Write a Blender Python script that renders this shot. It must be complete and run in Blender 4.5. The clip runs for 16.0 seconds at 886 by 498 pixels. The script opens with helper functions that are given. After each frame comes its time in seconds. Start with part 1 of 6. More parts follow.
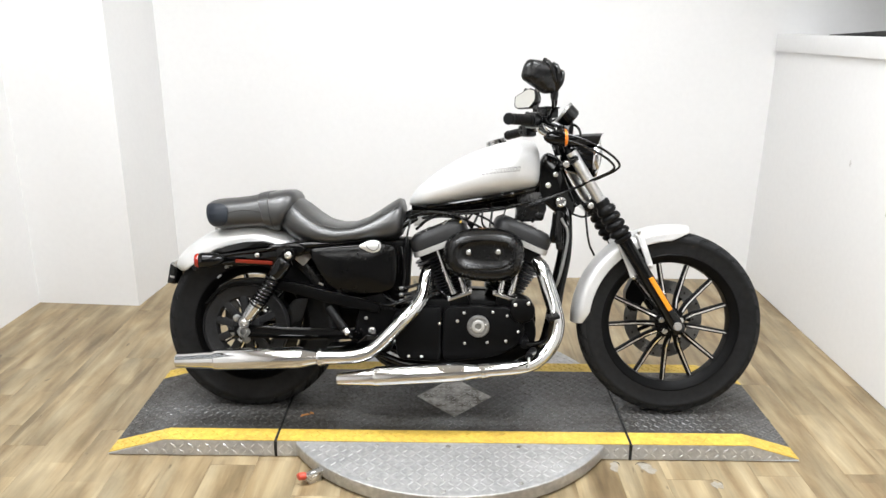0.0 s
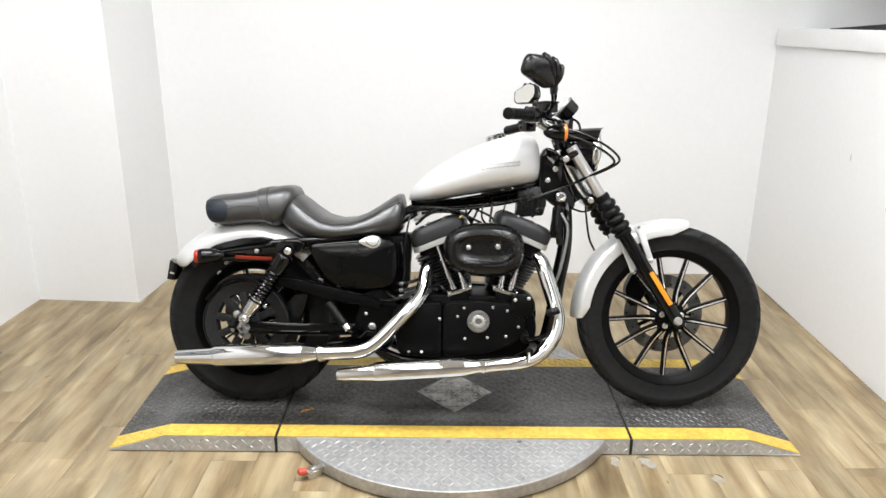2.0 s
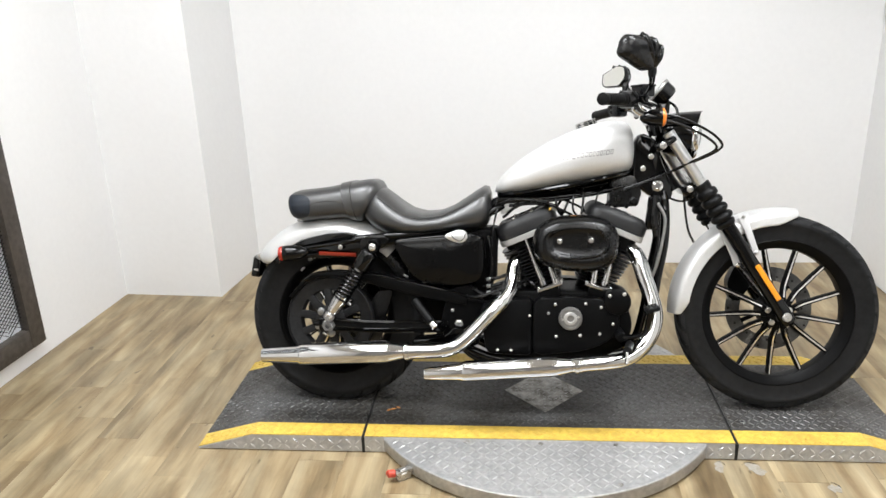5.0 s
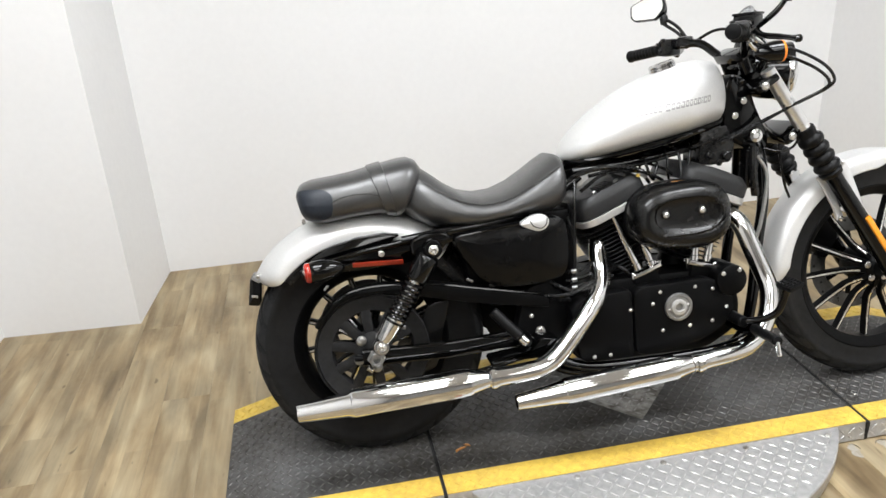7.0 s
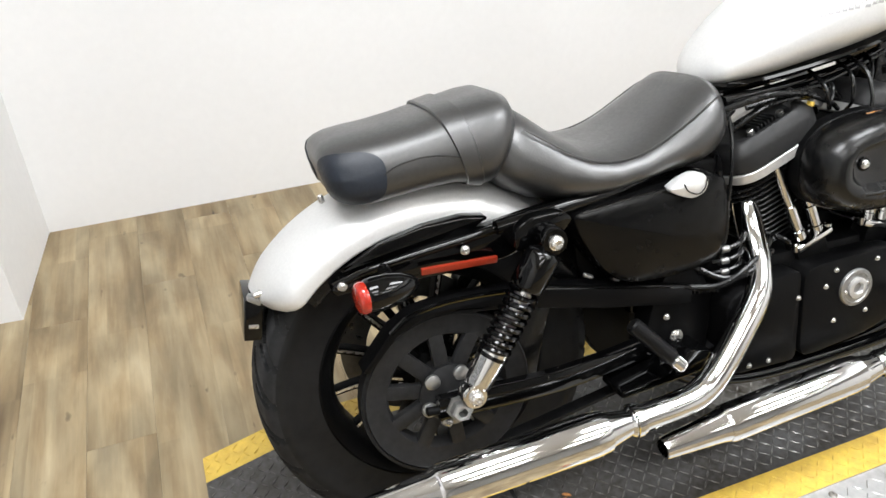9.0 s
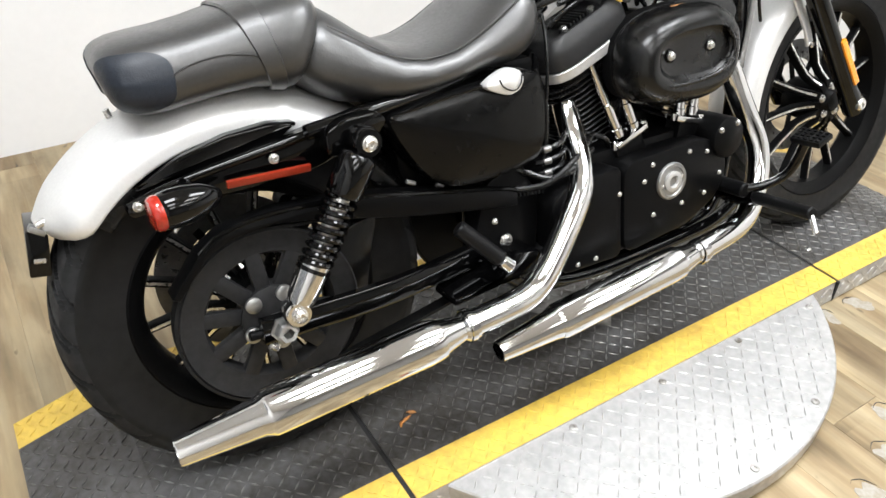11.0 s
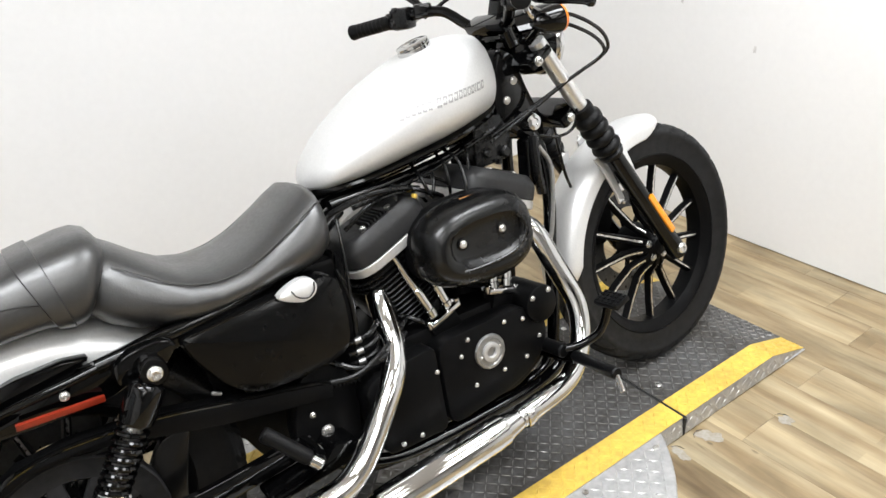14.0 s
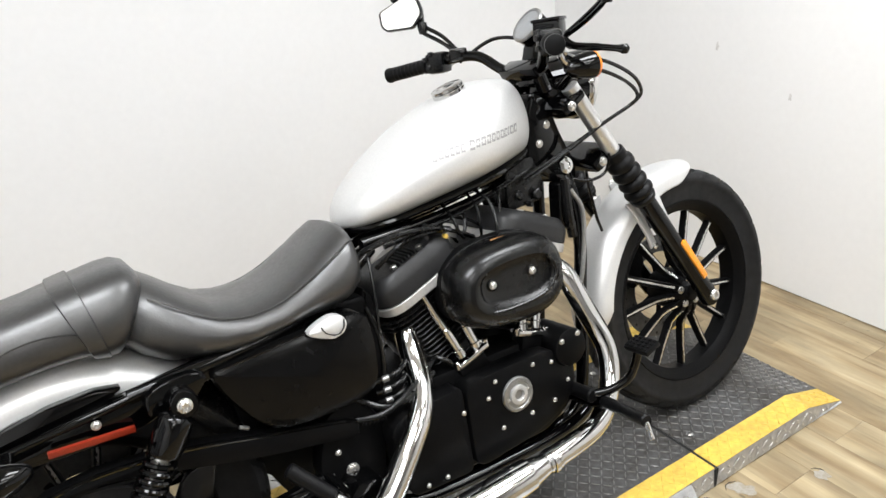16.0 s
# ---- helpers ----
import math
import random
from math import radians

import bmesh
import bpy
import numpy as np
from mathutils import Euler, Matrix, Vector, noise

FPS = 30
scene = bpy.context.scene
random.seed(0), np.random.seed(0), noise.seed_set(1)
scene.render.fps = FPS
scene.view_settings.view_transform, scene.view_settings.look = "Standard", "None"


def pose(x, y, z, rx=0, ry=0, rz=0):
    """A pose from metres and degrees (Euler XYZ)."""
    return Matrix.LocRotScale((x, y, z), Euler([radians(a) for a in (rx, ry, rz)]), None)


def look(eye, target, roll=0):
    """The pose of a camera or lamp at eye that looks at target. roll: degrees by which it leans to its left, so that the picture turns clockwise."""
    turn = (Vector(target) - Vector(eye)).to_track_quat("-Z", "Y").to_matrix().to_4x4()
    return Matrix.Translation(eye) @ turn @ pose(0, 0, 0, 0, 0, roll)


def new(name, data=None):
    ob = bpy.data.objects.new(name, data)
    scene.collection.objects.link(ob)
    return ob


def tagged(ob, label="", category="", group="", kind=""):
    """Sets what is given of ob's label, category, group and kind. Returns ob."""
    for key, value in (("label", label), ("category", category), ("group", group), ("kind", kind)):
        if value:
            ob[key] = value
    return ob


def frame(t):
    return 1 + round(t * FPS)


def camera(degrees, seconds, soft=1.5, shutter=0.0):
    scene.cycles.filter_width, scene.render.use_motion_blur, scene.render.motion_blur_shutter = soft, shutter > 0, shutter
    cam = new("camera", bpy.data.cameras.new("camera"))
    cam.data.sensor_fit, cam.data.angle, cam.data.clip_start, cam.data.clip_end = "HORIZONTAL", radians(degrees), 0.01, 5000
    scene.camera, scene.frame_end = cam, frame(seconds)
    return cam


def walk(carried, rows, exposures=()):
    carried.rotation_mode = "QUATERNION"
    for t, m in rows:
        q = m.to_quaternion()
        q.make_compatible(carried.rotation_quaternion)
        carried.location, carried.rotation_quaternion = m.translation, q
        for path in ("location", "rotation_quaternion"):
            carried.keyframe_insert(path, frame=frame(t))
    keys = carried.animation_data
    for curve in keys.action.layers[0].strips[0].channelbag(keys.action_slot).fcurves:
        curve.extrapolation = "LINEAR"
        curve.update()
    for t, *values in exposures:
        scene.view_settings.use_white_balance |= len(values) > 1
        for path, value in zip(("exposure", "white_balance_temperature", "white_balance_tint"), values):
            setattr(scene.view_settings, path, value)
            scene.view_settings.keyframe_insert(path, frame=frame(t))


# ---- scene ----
cam = camera(61.1, 16.0)
PATH = [
    (0, (0.697, -2.537, 1.477), (0.697, -0.634, 0.861), 0.63),
    (0.5, (0.691, -2.539, 1.472), (0.687, -0.637, 0.856), 0.75),
    (1, (0.693, -2.542, 1.478), (0.699, -0.64, 0.858), 0.69),
    (1.5, (0.699, -2.538, 1.474), (0.699, -0.638, 0.849), 0.48),
    (2, (0.699, -2.535, 1.472), (0.698, -0.635, 0.847), 0.44),
    (2.5, (0.697, -2.537, 1.47), (0.701, -0.637, 0.846), 0.22),
    (3, (0.707, -2.532, 1.476), (0.708, -0.631, 0.851), 0),
    (3.5, (0.708, -2.536, 1.476), (0.719, -0.633, 0.86), -0.28),
    (4, (0.755, -2.521, 1.483), (0.758, -0.625, 0.844), 1.29),
    (4.5, (0.757, -2.498, 1.48), (0.543, -0.621, 0.823), -0.48),
    (4.7, (0.719, -2.482, 1.472), (0.508, -0.604, 0.816), -1.03),
    (6.8, (-0.032, -1.863, 1.465), (0.208, -0.041, 0.676), -4.58),
    (7, (-0.094, -1.806, 1.409), (0.212, 0.003, 0.612), -3.21),
    (7.5, (-0.149, -1.499, 1.386), (0.055, 0.333, 0.61), -2.5),
    (8, (-0.204, -1.257, 1.396), (0.118, 0.529, 0.554), -3.43),
    (8.5, (-0.332, -1.056, 1.371), (0.249, 0.633, 0.472), -0.52),
    (9, (-0.349, -0.972, 1.288), (0.251, 0.602, 0.211), -1.08),
    (9.2, (-0.351, -0.969, 1.259), (0.242, 0.568, 0.125), 0.1),
    (11.3, (-0.265, -1.019, 1.187), (0.665, 0.316, 0.024), 0.39),
    (11.5, (-0.258, -1.039, 1.2), (0.68, 0.32, 0.073), -1.47),
    (12, (-0.266, -1.076, 1.255), (0.689, 0.317, 0.183), -2.79),
    (12.5, (-0.247, -1.115, 1.291), (0.78, 0.26, 0.265), -4.03),
    (13, (-0.19, -1.128, 1.307), (0.797, 0.296, 0.308), -0.64),
    (13.5, (-0.074, -1.151, 1.34), (0.943, 0.271, 0.368), 0.6),
    (14, (-0.026, -1.162, 1.367), (1.017, 0.27, 0.438), -2.58),
    (14.5, (-0.032, -1.18, 1.384), (1.047, 0.269, 0.526), -2.54),
    (15, (-0.042, -1.179, 1.391), (1.043, 0.284, 0.564), -2.62),
    (15.5, (-0.047, -1.175, 1.39), (1.035, 0.283, 0.552), -2.01),
    (16, (-0.03, -1.168, 1.371), (0.978, 0.347, 0.541), -2.26),
]
EXPOSURES = [(0, -0.08), (2, -0.12), (3.5, -0.14), (4.5, -0.17), (7, -0.21), (9, -0.01), (11.5, 0.07), (12.5, -0.01), (14, -0.15), (15, -0.19), (16, -0.20)]
walk(cam, [(t, look(e, g, r)) for t, e, g, r in PATH], EXPOSURES)

# ---- light ----
world = bpy.data.worlds.new("world")
scene.world = world
world.use_nodes = True
world.node_tree.nodes["Background"].inputs[0].default_value = (0.9, 0.95, 1.0, 1)
world.node_tree.nodes["Background"].inputs[1].default_value = 0.25


def lamp(name, where, target, size, power, colour=(1, 1, 1)):
    data = bpy.data.lights.new(name, "AREA")
    data.shape, data.size, data.size_y = "RECTANGLE", size[0], size[1]
    data.energy, data.color = power, colour
    ob = new(name, data)
    ob.matrix_world = look(where, target)
    return ob


CEILING = 2.75
LAMPS = [(-0.3, -0.5, 49), (1.6, -0.5, 49), (-0.3, -1.7, 17), (1.6, -1.7, 17), (-0.3, -3.1, 10), (1.6, -3.1, 10)]
for lx, ly, watts in LAMPS:
    lamp("ceiling_lamp_light", (lx, ly, CEILING - 0.075), (lx, ly, 0), (1.15, 0.56), watts, (0.90, 0.94, 0.99))


# ---- materials ----
def mat(name, base, rough=0.5, metal=0.0, vary=0.15, grain=60.0, blotch=4.0, bump=0.0, bump_scale=None,
        rough_vary=0.1, coat=0.0, tint=None, spec=0.5):
    """A surface with grain and blotches in its colour, its gloss and its relief."""
    m = bpy.data.materials.new(name)
    m.use_nodes = True
    nt = m.node_tree
    b = nt.nodes["Principled BSDF"]
    b.inputs["Metallic"].default_value = metal
    b.inputs["Coat Weight"].default_value = coat
    b.inputs["Coat Roughness"].default_value = 0.12
    b.inputs["Specular IOR Level"].default_value = spec
    tc = nt.nodes.new("ShaderNodeTexCoord")

    def noise_at(scale, detail=4.0):
        n = nt.nodes.new("ShaderNodeTexNoise")
        n.inputs["Scale"].default_value = scale
        n.inputs["Detail"].default_value = detail
        nt.links.new(tc.outputs["Object"], n.inputs["Vector"])
        return n.outputs["Fac"]

    def mix(fac, a, c):
        x = nt.nodes.new("ShaderNodeMix")
        x.data_type = "RGBA"
        nt.links.new(fac, x.inputs[0])
        x.inputs[6].default_value, x.inputs[7].default_value = (*a, 1), (*c, 1)
        return x
    tint = tint or tuple(v * (1 - vary) for v in base)
    coarse, fine = noise_at(blotch), noise_at(grain)
    add = nt.nodes.new("ShaderNodeMath")
    add.operation = "ADD"
    half = nt.nodes.new("ShaderNodeMath")
    half.operation = "MULTIPLY"
    half.inputs[1].default_value = 0.5
    nt.links.new(coarse, add.inputs[0])
    nt.links.new(fine, add.inputs[1])
    nt.links.new(add.outputs[0], half.inputs[0])
    ramp = nt.nodes.new("ShaderNodeMapRange")
    ramp.inputs["From Min"].default_value, ramp.inputs["From Max"].default_value = 0.35, 0.65
    nt.links.new(half.outputs[0], ramp.inputs["Value"])
    col = mix(ramp.outputs[0], tuple(min(1, v * (1 + vary * 0.5)) for v in base), tint)
    nt.links.new(col.outputs[2], b.inputs["Base Color"])
    rr = nt.nodes.new("ShaderNodeMapRange")
    rr.inputs["To Min"].default_value = max(0.02, rough * (1 - rough_vary * 2))
    rr.inputs["To Max"].default_value = min(1, rough * (1 + rough_vary * 2))
    nt.links.new(ramp.outputs[0], rr.inputs["Value"])
    nt.links.new(rr.outputs[0], b.inputs["Roughness"])
    if bump:
        bp = nt.nodes.new("ShaderNodeBump")
        bp.inputs["Strength"].default_value = bump
        bp.inputs["Distance"].default_value = 0.002
        nt.links.new(noise_at(bump_scale or grain * 3, 6), bp.inputs["Height"])
        nt.links.new(bp.outputs[0], b.inputs["Normal"])
    return m


def plank_mat():
    m = mat("plank_vinyl", (0.45, 0.33, 0.2), 0.42, 0, 0.3, spec=0.4)
    nt = m.node_tree
    b = nt.nodes["Principled BSDF"]
    tc = nt.nodes.new("ShaderNodeTexCoord")
    oi = nt.nodes.new("ShaderNodeObjectInfo")
    shift = nt.nodes.new("ShaderNodeVectorMath")
    shift.operation = "MULTIPLY_ADD"
    shift.inputs[1].default_value = (1, 1, 1)
    comb = nt.nodes.new("ShaderNodeCombineXYZ")
    k = nt.nodes.new("ShaderNodeMath")
    k.operation = "MULTIPLY"
    k.inputs[1].default_value = 37.0
    nt.links.new(oi.outputs["Random"], k.inputs[0])
    nt.links.new(k.outputs[0], comb.inputs[0])
    nt.links.new(k.outputs[0], comb.inputs[1])
    nt.links.new(tc.outputs["Object"], shift.inputs[0])
    nt.links.new(comb.outputs[0], shift.inputs[2])

    def streak(sx, sy, detail):
        mp = nt.nodes.new("ShaderNodeMapping")
        mp.inputs["Scale"].default_value = (sx, sy, 1)
        nt.links.new(shift.outputs[0], mp.inputs["Vector"])
        n = nt.nodes.new("ShaderNodeTexNoise")
        n.inputs["Scale"].default_value, n.inputs["Detail"].default_value = 1, detail
        n.inputs["Distortion"].default_value = 0.35
        nt.links.new(mp.outputs[0], n.inputs["Vector"])
        return n.outputs["Fac"]
    broad, grain = streak(15, 2.2, 6), streak(110, 6.0, 5)
    knots = streak(26, 9.0, 2)
    r1 = nt.nodes.new("ShaderNodeValToRGB")
    e = r1.color_ramp.elements
    e[0].position, e[0].color = 0.24, (*WOOD[0], 1)
    e[1].position, e[1].color = 0.78, (*WOOD[3], 1)
    for pos, c in ((0.43, WOOD[1]), (0.57, WOOD[2])):
        x = e.new(pos)
        x.color = (*c, 1)
    nt.links.new(broad, r1.inputs[0])
    g = nt.nodes.new("ShaderNodeMapRange")
    g.inputs["From Min"].default_value, g.inputs["From Max"].default_value = 0.3, 0.7
    g.inputs["To Min"].default_value, g.inputs["To Max"].default_value = 0.90, 1.05
    nt.links.new(grain, g.inputs["Value"])
    snap = nt.nodes.new("ShaderNodeVectorMath")
    snap.operation = "SNAP"
    snap.inputs[1].default_value = (0.0507, 0.55, 10)
    nt.links.new(shift.outputs[0], snap.inputs[0])
    white = nt.nodes.new("ShaderNodeTexWhiteNoise")
    nt.links.new(snap.outputs[0], white.inputs["Vector"])
    t = nt.nodes.new("ShaderNodeMapRange")
    t.inputs["To Min"].default_value, t.inputs["To Max"].default_value = 0.86, 1.10
    nt.links.new(white.outputs["Value"], t.inputs["Value"])
    kn = nt.nodes.new("ShaderNodeMapRange")
    kn.inputs["From Min"].default_value, kn.inputs["From Max"].default_value = 0.70, 0.75
    kn.inputs["To Min"].default_value, kn.inputs["To Max"].default_value = 1.0, 0.50
    nt.links.new(knots, kn.inputs["Value"])
    t2 = nt.nodes.new("ShaderNodeMath")
    t2.operation = "MULTIPLY"
    nt.links.new(t.outputs[0], t2.inputs[0])
    nt.links.new(kn.outputs[0], t2.inputs[1])
    t = t2
    mott = nt.nodes.new("ShaderNodeMapRange")
    mott.inputs["From Min"].default_value, mott.inputs["From Max"].default_value = 0.34, 0.62
    mott.inputs["To Min"].default_value, mott.inputs["To Max"].default_value = 0.66, 1.06
    nt.links.new(streak(10, 3.2, 6), mott.inputs["Value"])
    g2 = nt.nodes.new("ShaderNodeMath")
    g2.operation = "MULTIPLY"
    nt.links.new(g.outputs[0], g2.inputs[0])
    nt.links.new(mott.outputs[0], g2.inputs[1])
    g = g2
    mul = nt.nodes.new("ShaderNodeMath")
    mul.operation = "MULTIPLY"
    nt.links.new(g.outputs[0], mul.inputs[0])
    nt.links.new(t.outputs[0], mul.inputs[1])
    sc = nt.nodes.new("ShaderNodeVectorMath")
    sc.operation = "SCALE"
    nt.links.new(r1.outputs[0], sc.inputs[0])
    nt.links.new(mul.outputs[0], sc.inputs["Scale"])
    nt.links.new(sc.outputs[0], b.inputs["Base Color"])
    return m


WOOD = [(0.155, 0.103, 0.050), (0.290, 0.214, 0.118), (0.372, 0.293, 0.175), (0.450, 0.372, 0.240)]
WALL = mat("white_wall_paint", (0.785, 0.785, 0.785), 0.6, 0, 0.02, 40, 1.2, 0.06, 180, spec=0.3)
UNSEEN_GREY = mat("grey_wall_paint", (0.34, 0.335, 0.33), 0.6, 0, 0.05, 40, 1.2, 0.06, 180, spec=0.3)
CEIL = mat("ceiling_paint", (0.75, 0.74, 0.72), 0.8, 0, 0.05)
PLANK = plank_mat()
GAP = mat("dark_joint", (0.25, 0.185, 0.11), 0.8)
TREAD = mat("dark_tread_coating", (0.074, 0.074, 0.075), 0.5, 0.1, 0.5, 70, 5, 0.35, 300, tint=(0.030, 0.026, 0.021))
PLATE = mat("bare_checker_plate", (0.49, 0.49, 0.487), 0.45, 0.6, 0.25, 60, 6, 0.1, 200)
LUG = mat("worn_bright_lug", (0.60, 0.60, 0.595), 0.32, 0.75, 0.2, 60, 6)
TREADLUG = mat("worn_tread_lug", (0.19, 0.19, 0.187), 0.34, 0.45, 0.5, 60, 5, tint=(0.055, 0.05, 0.042))
NAVY = mat("navy_seat_vinyl", (0.008, 0.012, 0.0195), 0.48, 0, 0.2, 200, 8, 0.2, 420, spec=0.4)
SCUFF = mat("scuffed_vinyl", (0.31, 0.295, 0.265), 0.5, 0, 0.2, 120, 30, tint=(0.27, 0.235, 0.18))
CHIP = mat("dark_chipped_edge", (0.05, 0.045, 0.04), 0.7)
WORNPLATE = mat("stained_checker_plate", (0.46, 0.455, 0.44), 0.5, 0.45, 0.6, 45, 14, 0.2, 120, tint=(0.13, 0.115, 0.095))
YELLOW = mat("yellow_safety_paint", (0.67, 0.475, 0.080), 0.5, 0, 0.2, 50, 9, 0.25, 160, tint=(0.50, 0.325, 0.06))
RUBBER = mat("tyre_rubber", (0.0085, 0.0086, 0.009), 0.55, 0, 0.35, 50, 5, 0.1, 400, spec=0.17)
WORN = mat("worn_tread_rubber", (0.034, 0.0345, 0.0355), 0.75, 0, 0.4, 60, 6, 0.2, 300, spec=0.15)
SHOULDER = mat("shoulder_rubber", (0.019, 0.0193, 0.020), 0.66, 0, 0.35, 55, 6, 0.15, 350, spec=0.16)
# black for seams, grooves and rail, and for shade under the turntable disc
SEAM_SHADE = mat("black_seam", (0.008, 0.008, 0.008), 0.7)
BLACK = mat("black_gloss_paint", (0.0014, 0.0014, 0.0015), 0.07, 0, 0.2, 80, 6, spec=0.32)
SIDE = mat("black_side_cover_paint", (0.0022, 0.0022, 0.0023), 0.24, 0, 0.3, 60, 5, rough_vary=0.3, spec=0.17)
SATIN = mat("black_powder_coat", (0.0028, 0.0028, 0.003), 0.40, 0.0, 0.25, 120, 6, 0.10, 700, spec=0.08)
SILVER = mat("brushed_silver_paint", (0.655, 0.655, 0.65), 0.37, 0.45, 0.06, 220, 3)
CHROME = mat("chrome", (0.64, 0.64, 0.64), 0.085, 1.0, 0.06, 25, 5, rough_vary=0.15)
ALLOY = mat("machined_alloy", (0.72, 0.71, 0.69), 0.25, 1.0, 0.1, 100, 10)
STEEL = mat("zinc_bolt", (0.62, 0.61, 0.59), 0.28, 0.9, 0.15, 100, 20)
LEATHER = mat("black_seat_vinyl", (0.0135, 0.0135, 0.0135), 0.40, 0, 0.4, 160, 9, 0.16, 260, spec=0.85, coat=0.36)
LEATHER.node_tree.nodes["Principled BSDF"].inputs["Coat Roughness"].default_value = 0.33
STITCH = mat("seat_piping", (0.007, 0.007, 0.007), 0.45)
PLASTIC = mat("black_plastic", (0.0030, 0.0030, 0.0031), 0.27, 0, 0.1, 60, 8, rough_vary=0.02, spec=0.36)
GRIP = mat("grip_rubber", (0.0035, 0.0035, 0.0038), 0.42, 0, 0.2, 90, 10, 0.2, 500, spec=0.16)
PULLEY = mat("pulley_powder_coat", (0.017, 0.017, 0.0178), 0.5, 0, 0.4, 90, 7, 0.1, 500, spec=0.2)
DULL = mat("dull_machined_alloy", (0.33, 0.33, 0.325), 0.42, 0.9, 0.2, 100, 12)
ROCKER = mat("black_wrinkle_coat", (0.014, 0.014, 0.0145), 0.42, 0, 0.3, 140, 8, 0.2, 500, spec=0.3)
FIN = mat("fin_edge_coat", (0.012, 0.012, 0.0125), 0.3, 0.3, 0.3, 120, 8, spec=0.4)
BAND = mat("satin_silver_band", (0.50, 0.495, 0.485), 0.42, 0.6, 0.12, 120, 10)
STICKER = mat("worn_sticker", (0.50, 0.20, 0.04), 0.5, 0, 0.5, 200, 60, tint=(0.12, 0.07, 0.03))
RED = mat("red_reflector", (0.21, 0.017, 0.005), 0.36, 0, 0.2, 300, 20)
AMBER = mat("amber_reflector", (0.82, 0.22, 0.008), 0.30, 0, 0.15, 400, 20, coat=0.4)
FORK_AMBER = mat("bright_amber_reflector", (0.80, 0.29, 0.012), 0.28, 0, 0.25, 300, 25, coat=0.4)
LENS_RED = mat("red_lens", (0.34, 0.016, 0.006), 0.16, 0, 0.3, 250, 30, coat=0.5)
FORKTUBE = mat("satin_fork_tube", (0.74, 0.74, 0.735), 0.30, 0.9, 0.08, 80, 8)
DISCSTEEL = mat("dark_disc_steel", (0.13, 0.13, 0.128), 0.32, 0.9, 0.25, 90, 12)
MIRROR = mat("mirror_glass", (0.88, 0.87, 0.82), 0.02, 1.0, 0.01)
DARK = mat("dark_wood_frame", (0.06, 0.05, 0.042), 0.5, 0, 0.4, 40, 6, 0.3, 80)


# ---- mesh tools ----
def part(name, bm, material, parent=None, label="", smooth=35):
    """Links a bmesh as one object under a thing or a part."""
    bmesh.ops.recalc_face_normals(bm, faces=bm.faces[:])
    me = bpy.data.meshes.new(name)
    bm.to_mesh(me)
    bm.free()
    for k in material if isinstance(material, (list, tuple)) else [material]:
        me.materials.append(k)
    if smooth:
        me.shade_smooth()
        me.set_sharp_from_angle(angle=radians(smooth))
    ob = new(name, me)
    ob.parent = parent
    if label:
        tagged(ob, label)
    return ob


def again(ob, m, parent=None):
    """The same mesh once more, at the pose m."""
    o = new(ob.name.split(".")[0], ob.data)
    o.parent = parent or ob.parent
    o.matrix_basis = m
    return o


def add_loft(bm, rings, cap=True, closed=False, mi=0):
    """Joins rings of points; the ends are closed."""
    vs = [[bm.verts.new(p) for p in r] for r in rings]
    n = len(vs[0])
    pairs = list(zip(vs, vs[1:])) + ([(vs[-1], vs[0])] if closed else [])
    for a, c in pairs:
        for i in range(n):
            f = bm.faces.new((a[i], a[(i + 1) % n], c[(i + 1) % n], c[i]))
            f.material_index = mi
    if cap and not closed:
        for r in (vs[0], vs[-1]):
            f = bm.faces.new(r)
            f.material_index = mi
    return bm


def loft(rings, cap=True, closed=False):
    return add_loft(bmesh.new(), rings, cap, closed)


def smooth_path(pts, k=6):
    """A soft curve through the points."""
    pts = [Vector(p) for p in pts]
    if len(pts) < 3:
        return pts
    ext = [2 * pts[0] - pts[1], *pts, 2 * pts[-1] - pts[-2]]
    out = []
    for i in range(1, len(ext) - 2):
        a, b, c, d = ext[i - 1:i + 3]
        for j in range(k):
            t = j / k
            out.append(0.5 * (2 * b + (c - a) * t + (2 * a - 5 * b + 4 * c - d) * t * t + (3 * b - a - 3 * c + d) * t ** 3))
    return out + [pts[-1]]


def add_tube(bm, pts, r, n=12, mi=0):
    """A round bar along points; r is one radius or one for each point."""
    pts = [Vector(p) for p in pts]
    rs = r if isinstance(r, (list, tuple)) else [r] * len(pts)
    u, rings = None, []
    for i, p in enumerate(pts):
        d = (pts[min(i + 1, len(pts) - 1)] - pts[max(i - 1, 0)]).normalized()
        if u is None:
            u = d.orthogonal().normalized()
        u = (u - d * u.dot(d)).normalized()
        w = d.cross(u)
        rings.append([p + rs[i] * (math.cos(a) * u + math.sin(a) * w) for a in (2 * math.pi * j / n for j in range(n))])
    return add_loft(bm, rings, mi=mi)


def tube(pts, r, n=12):
    return add_tube(bmesh.new(), pts, r, n)


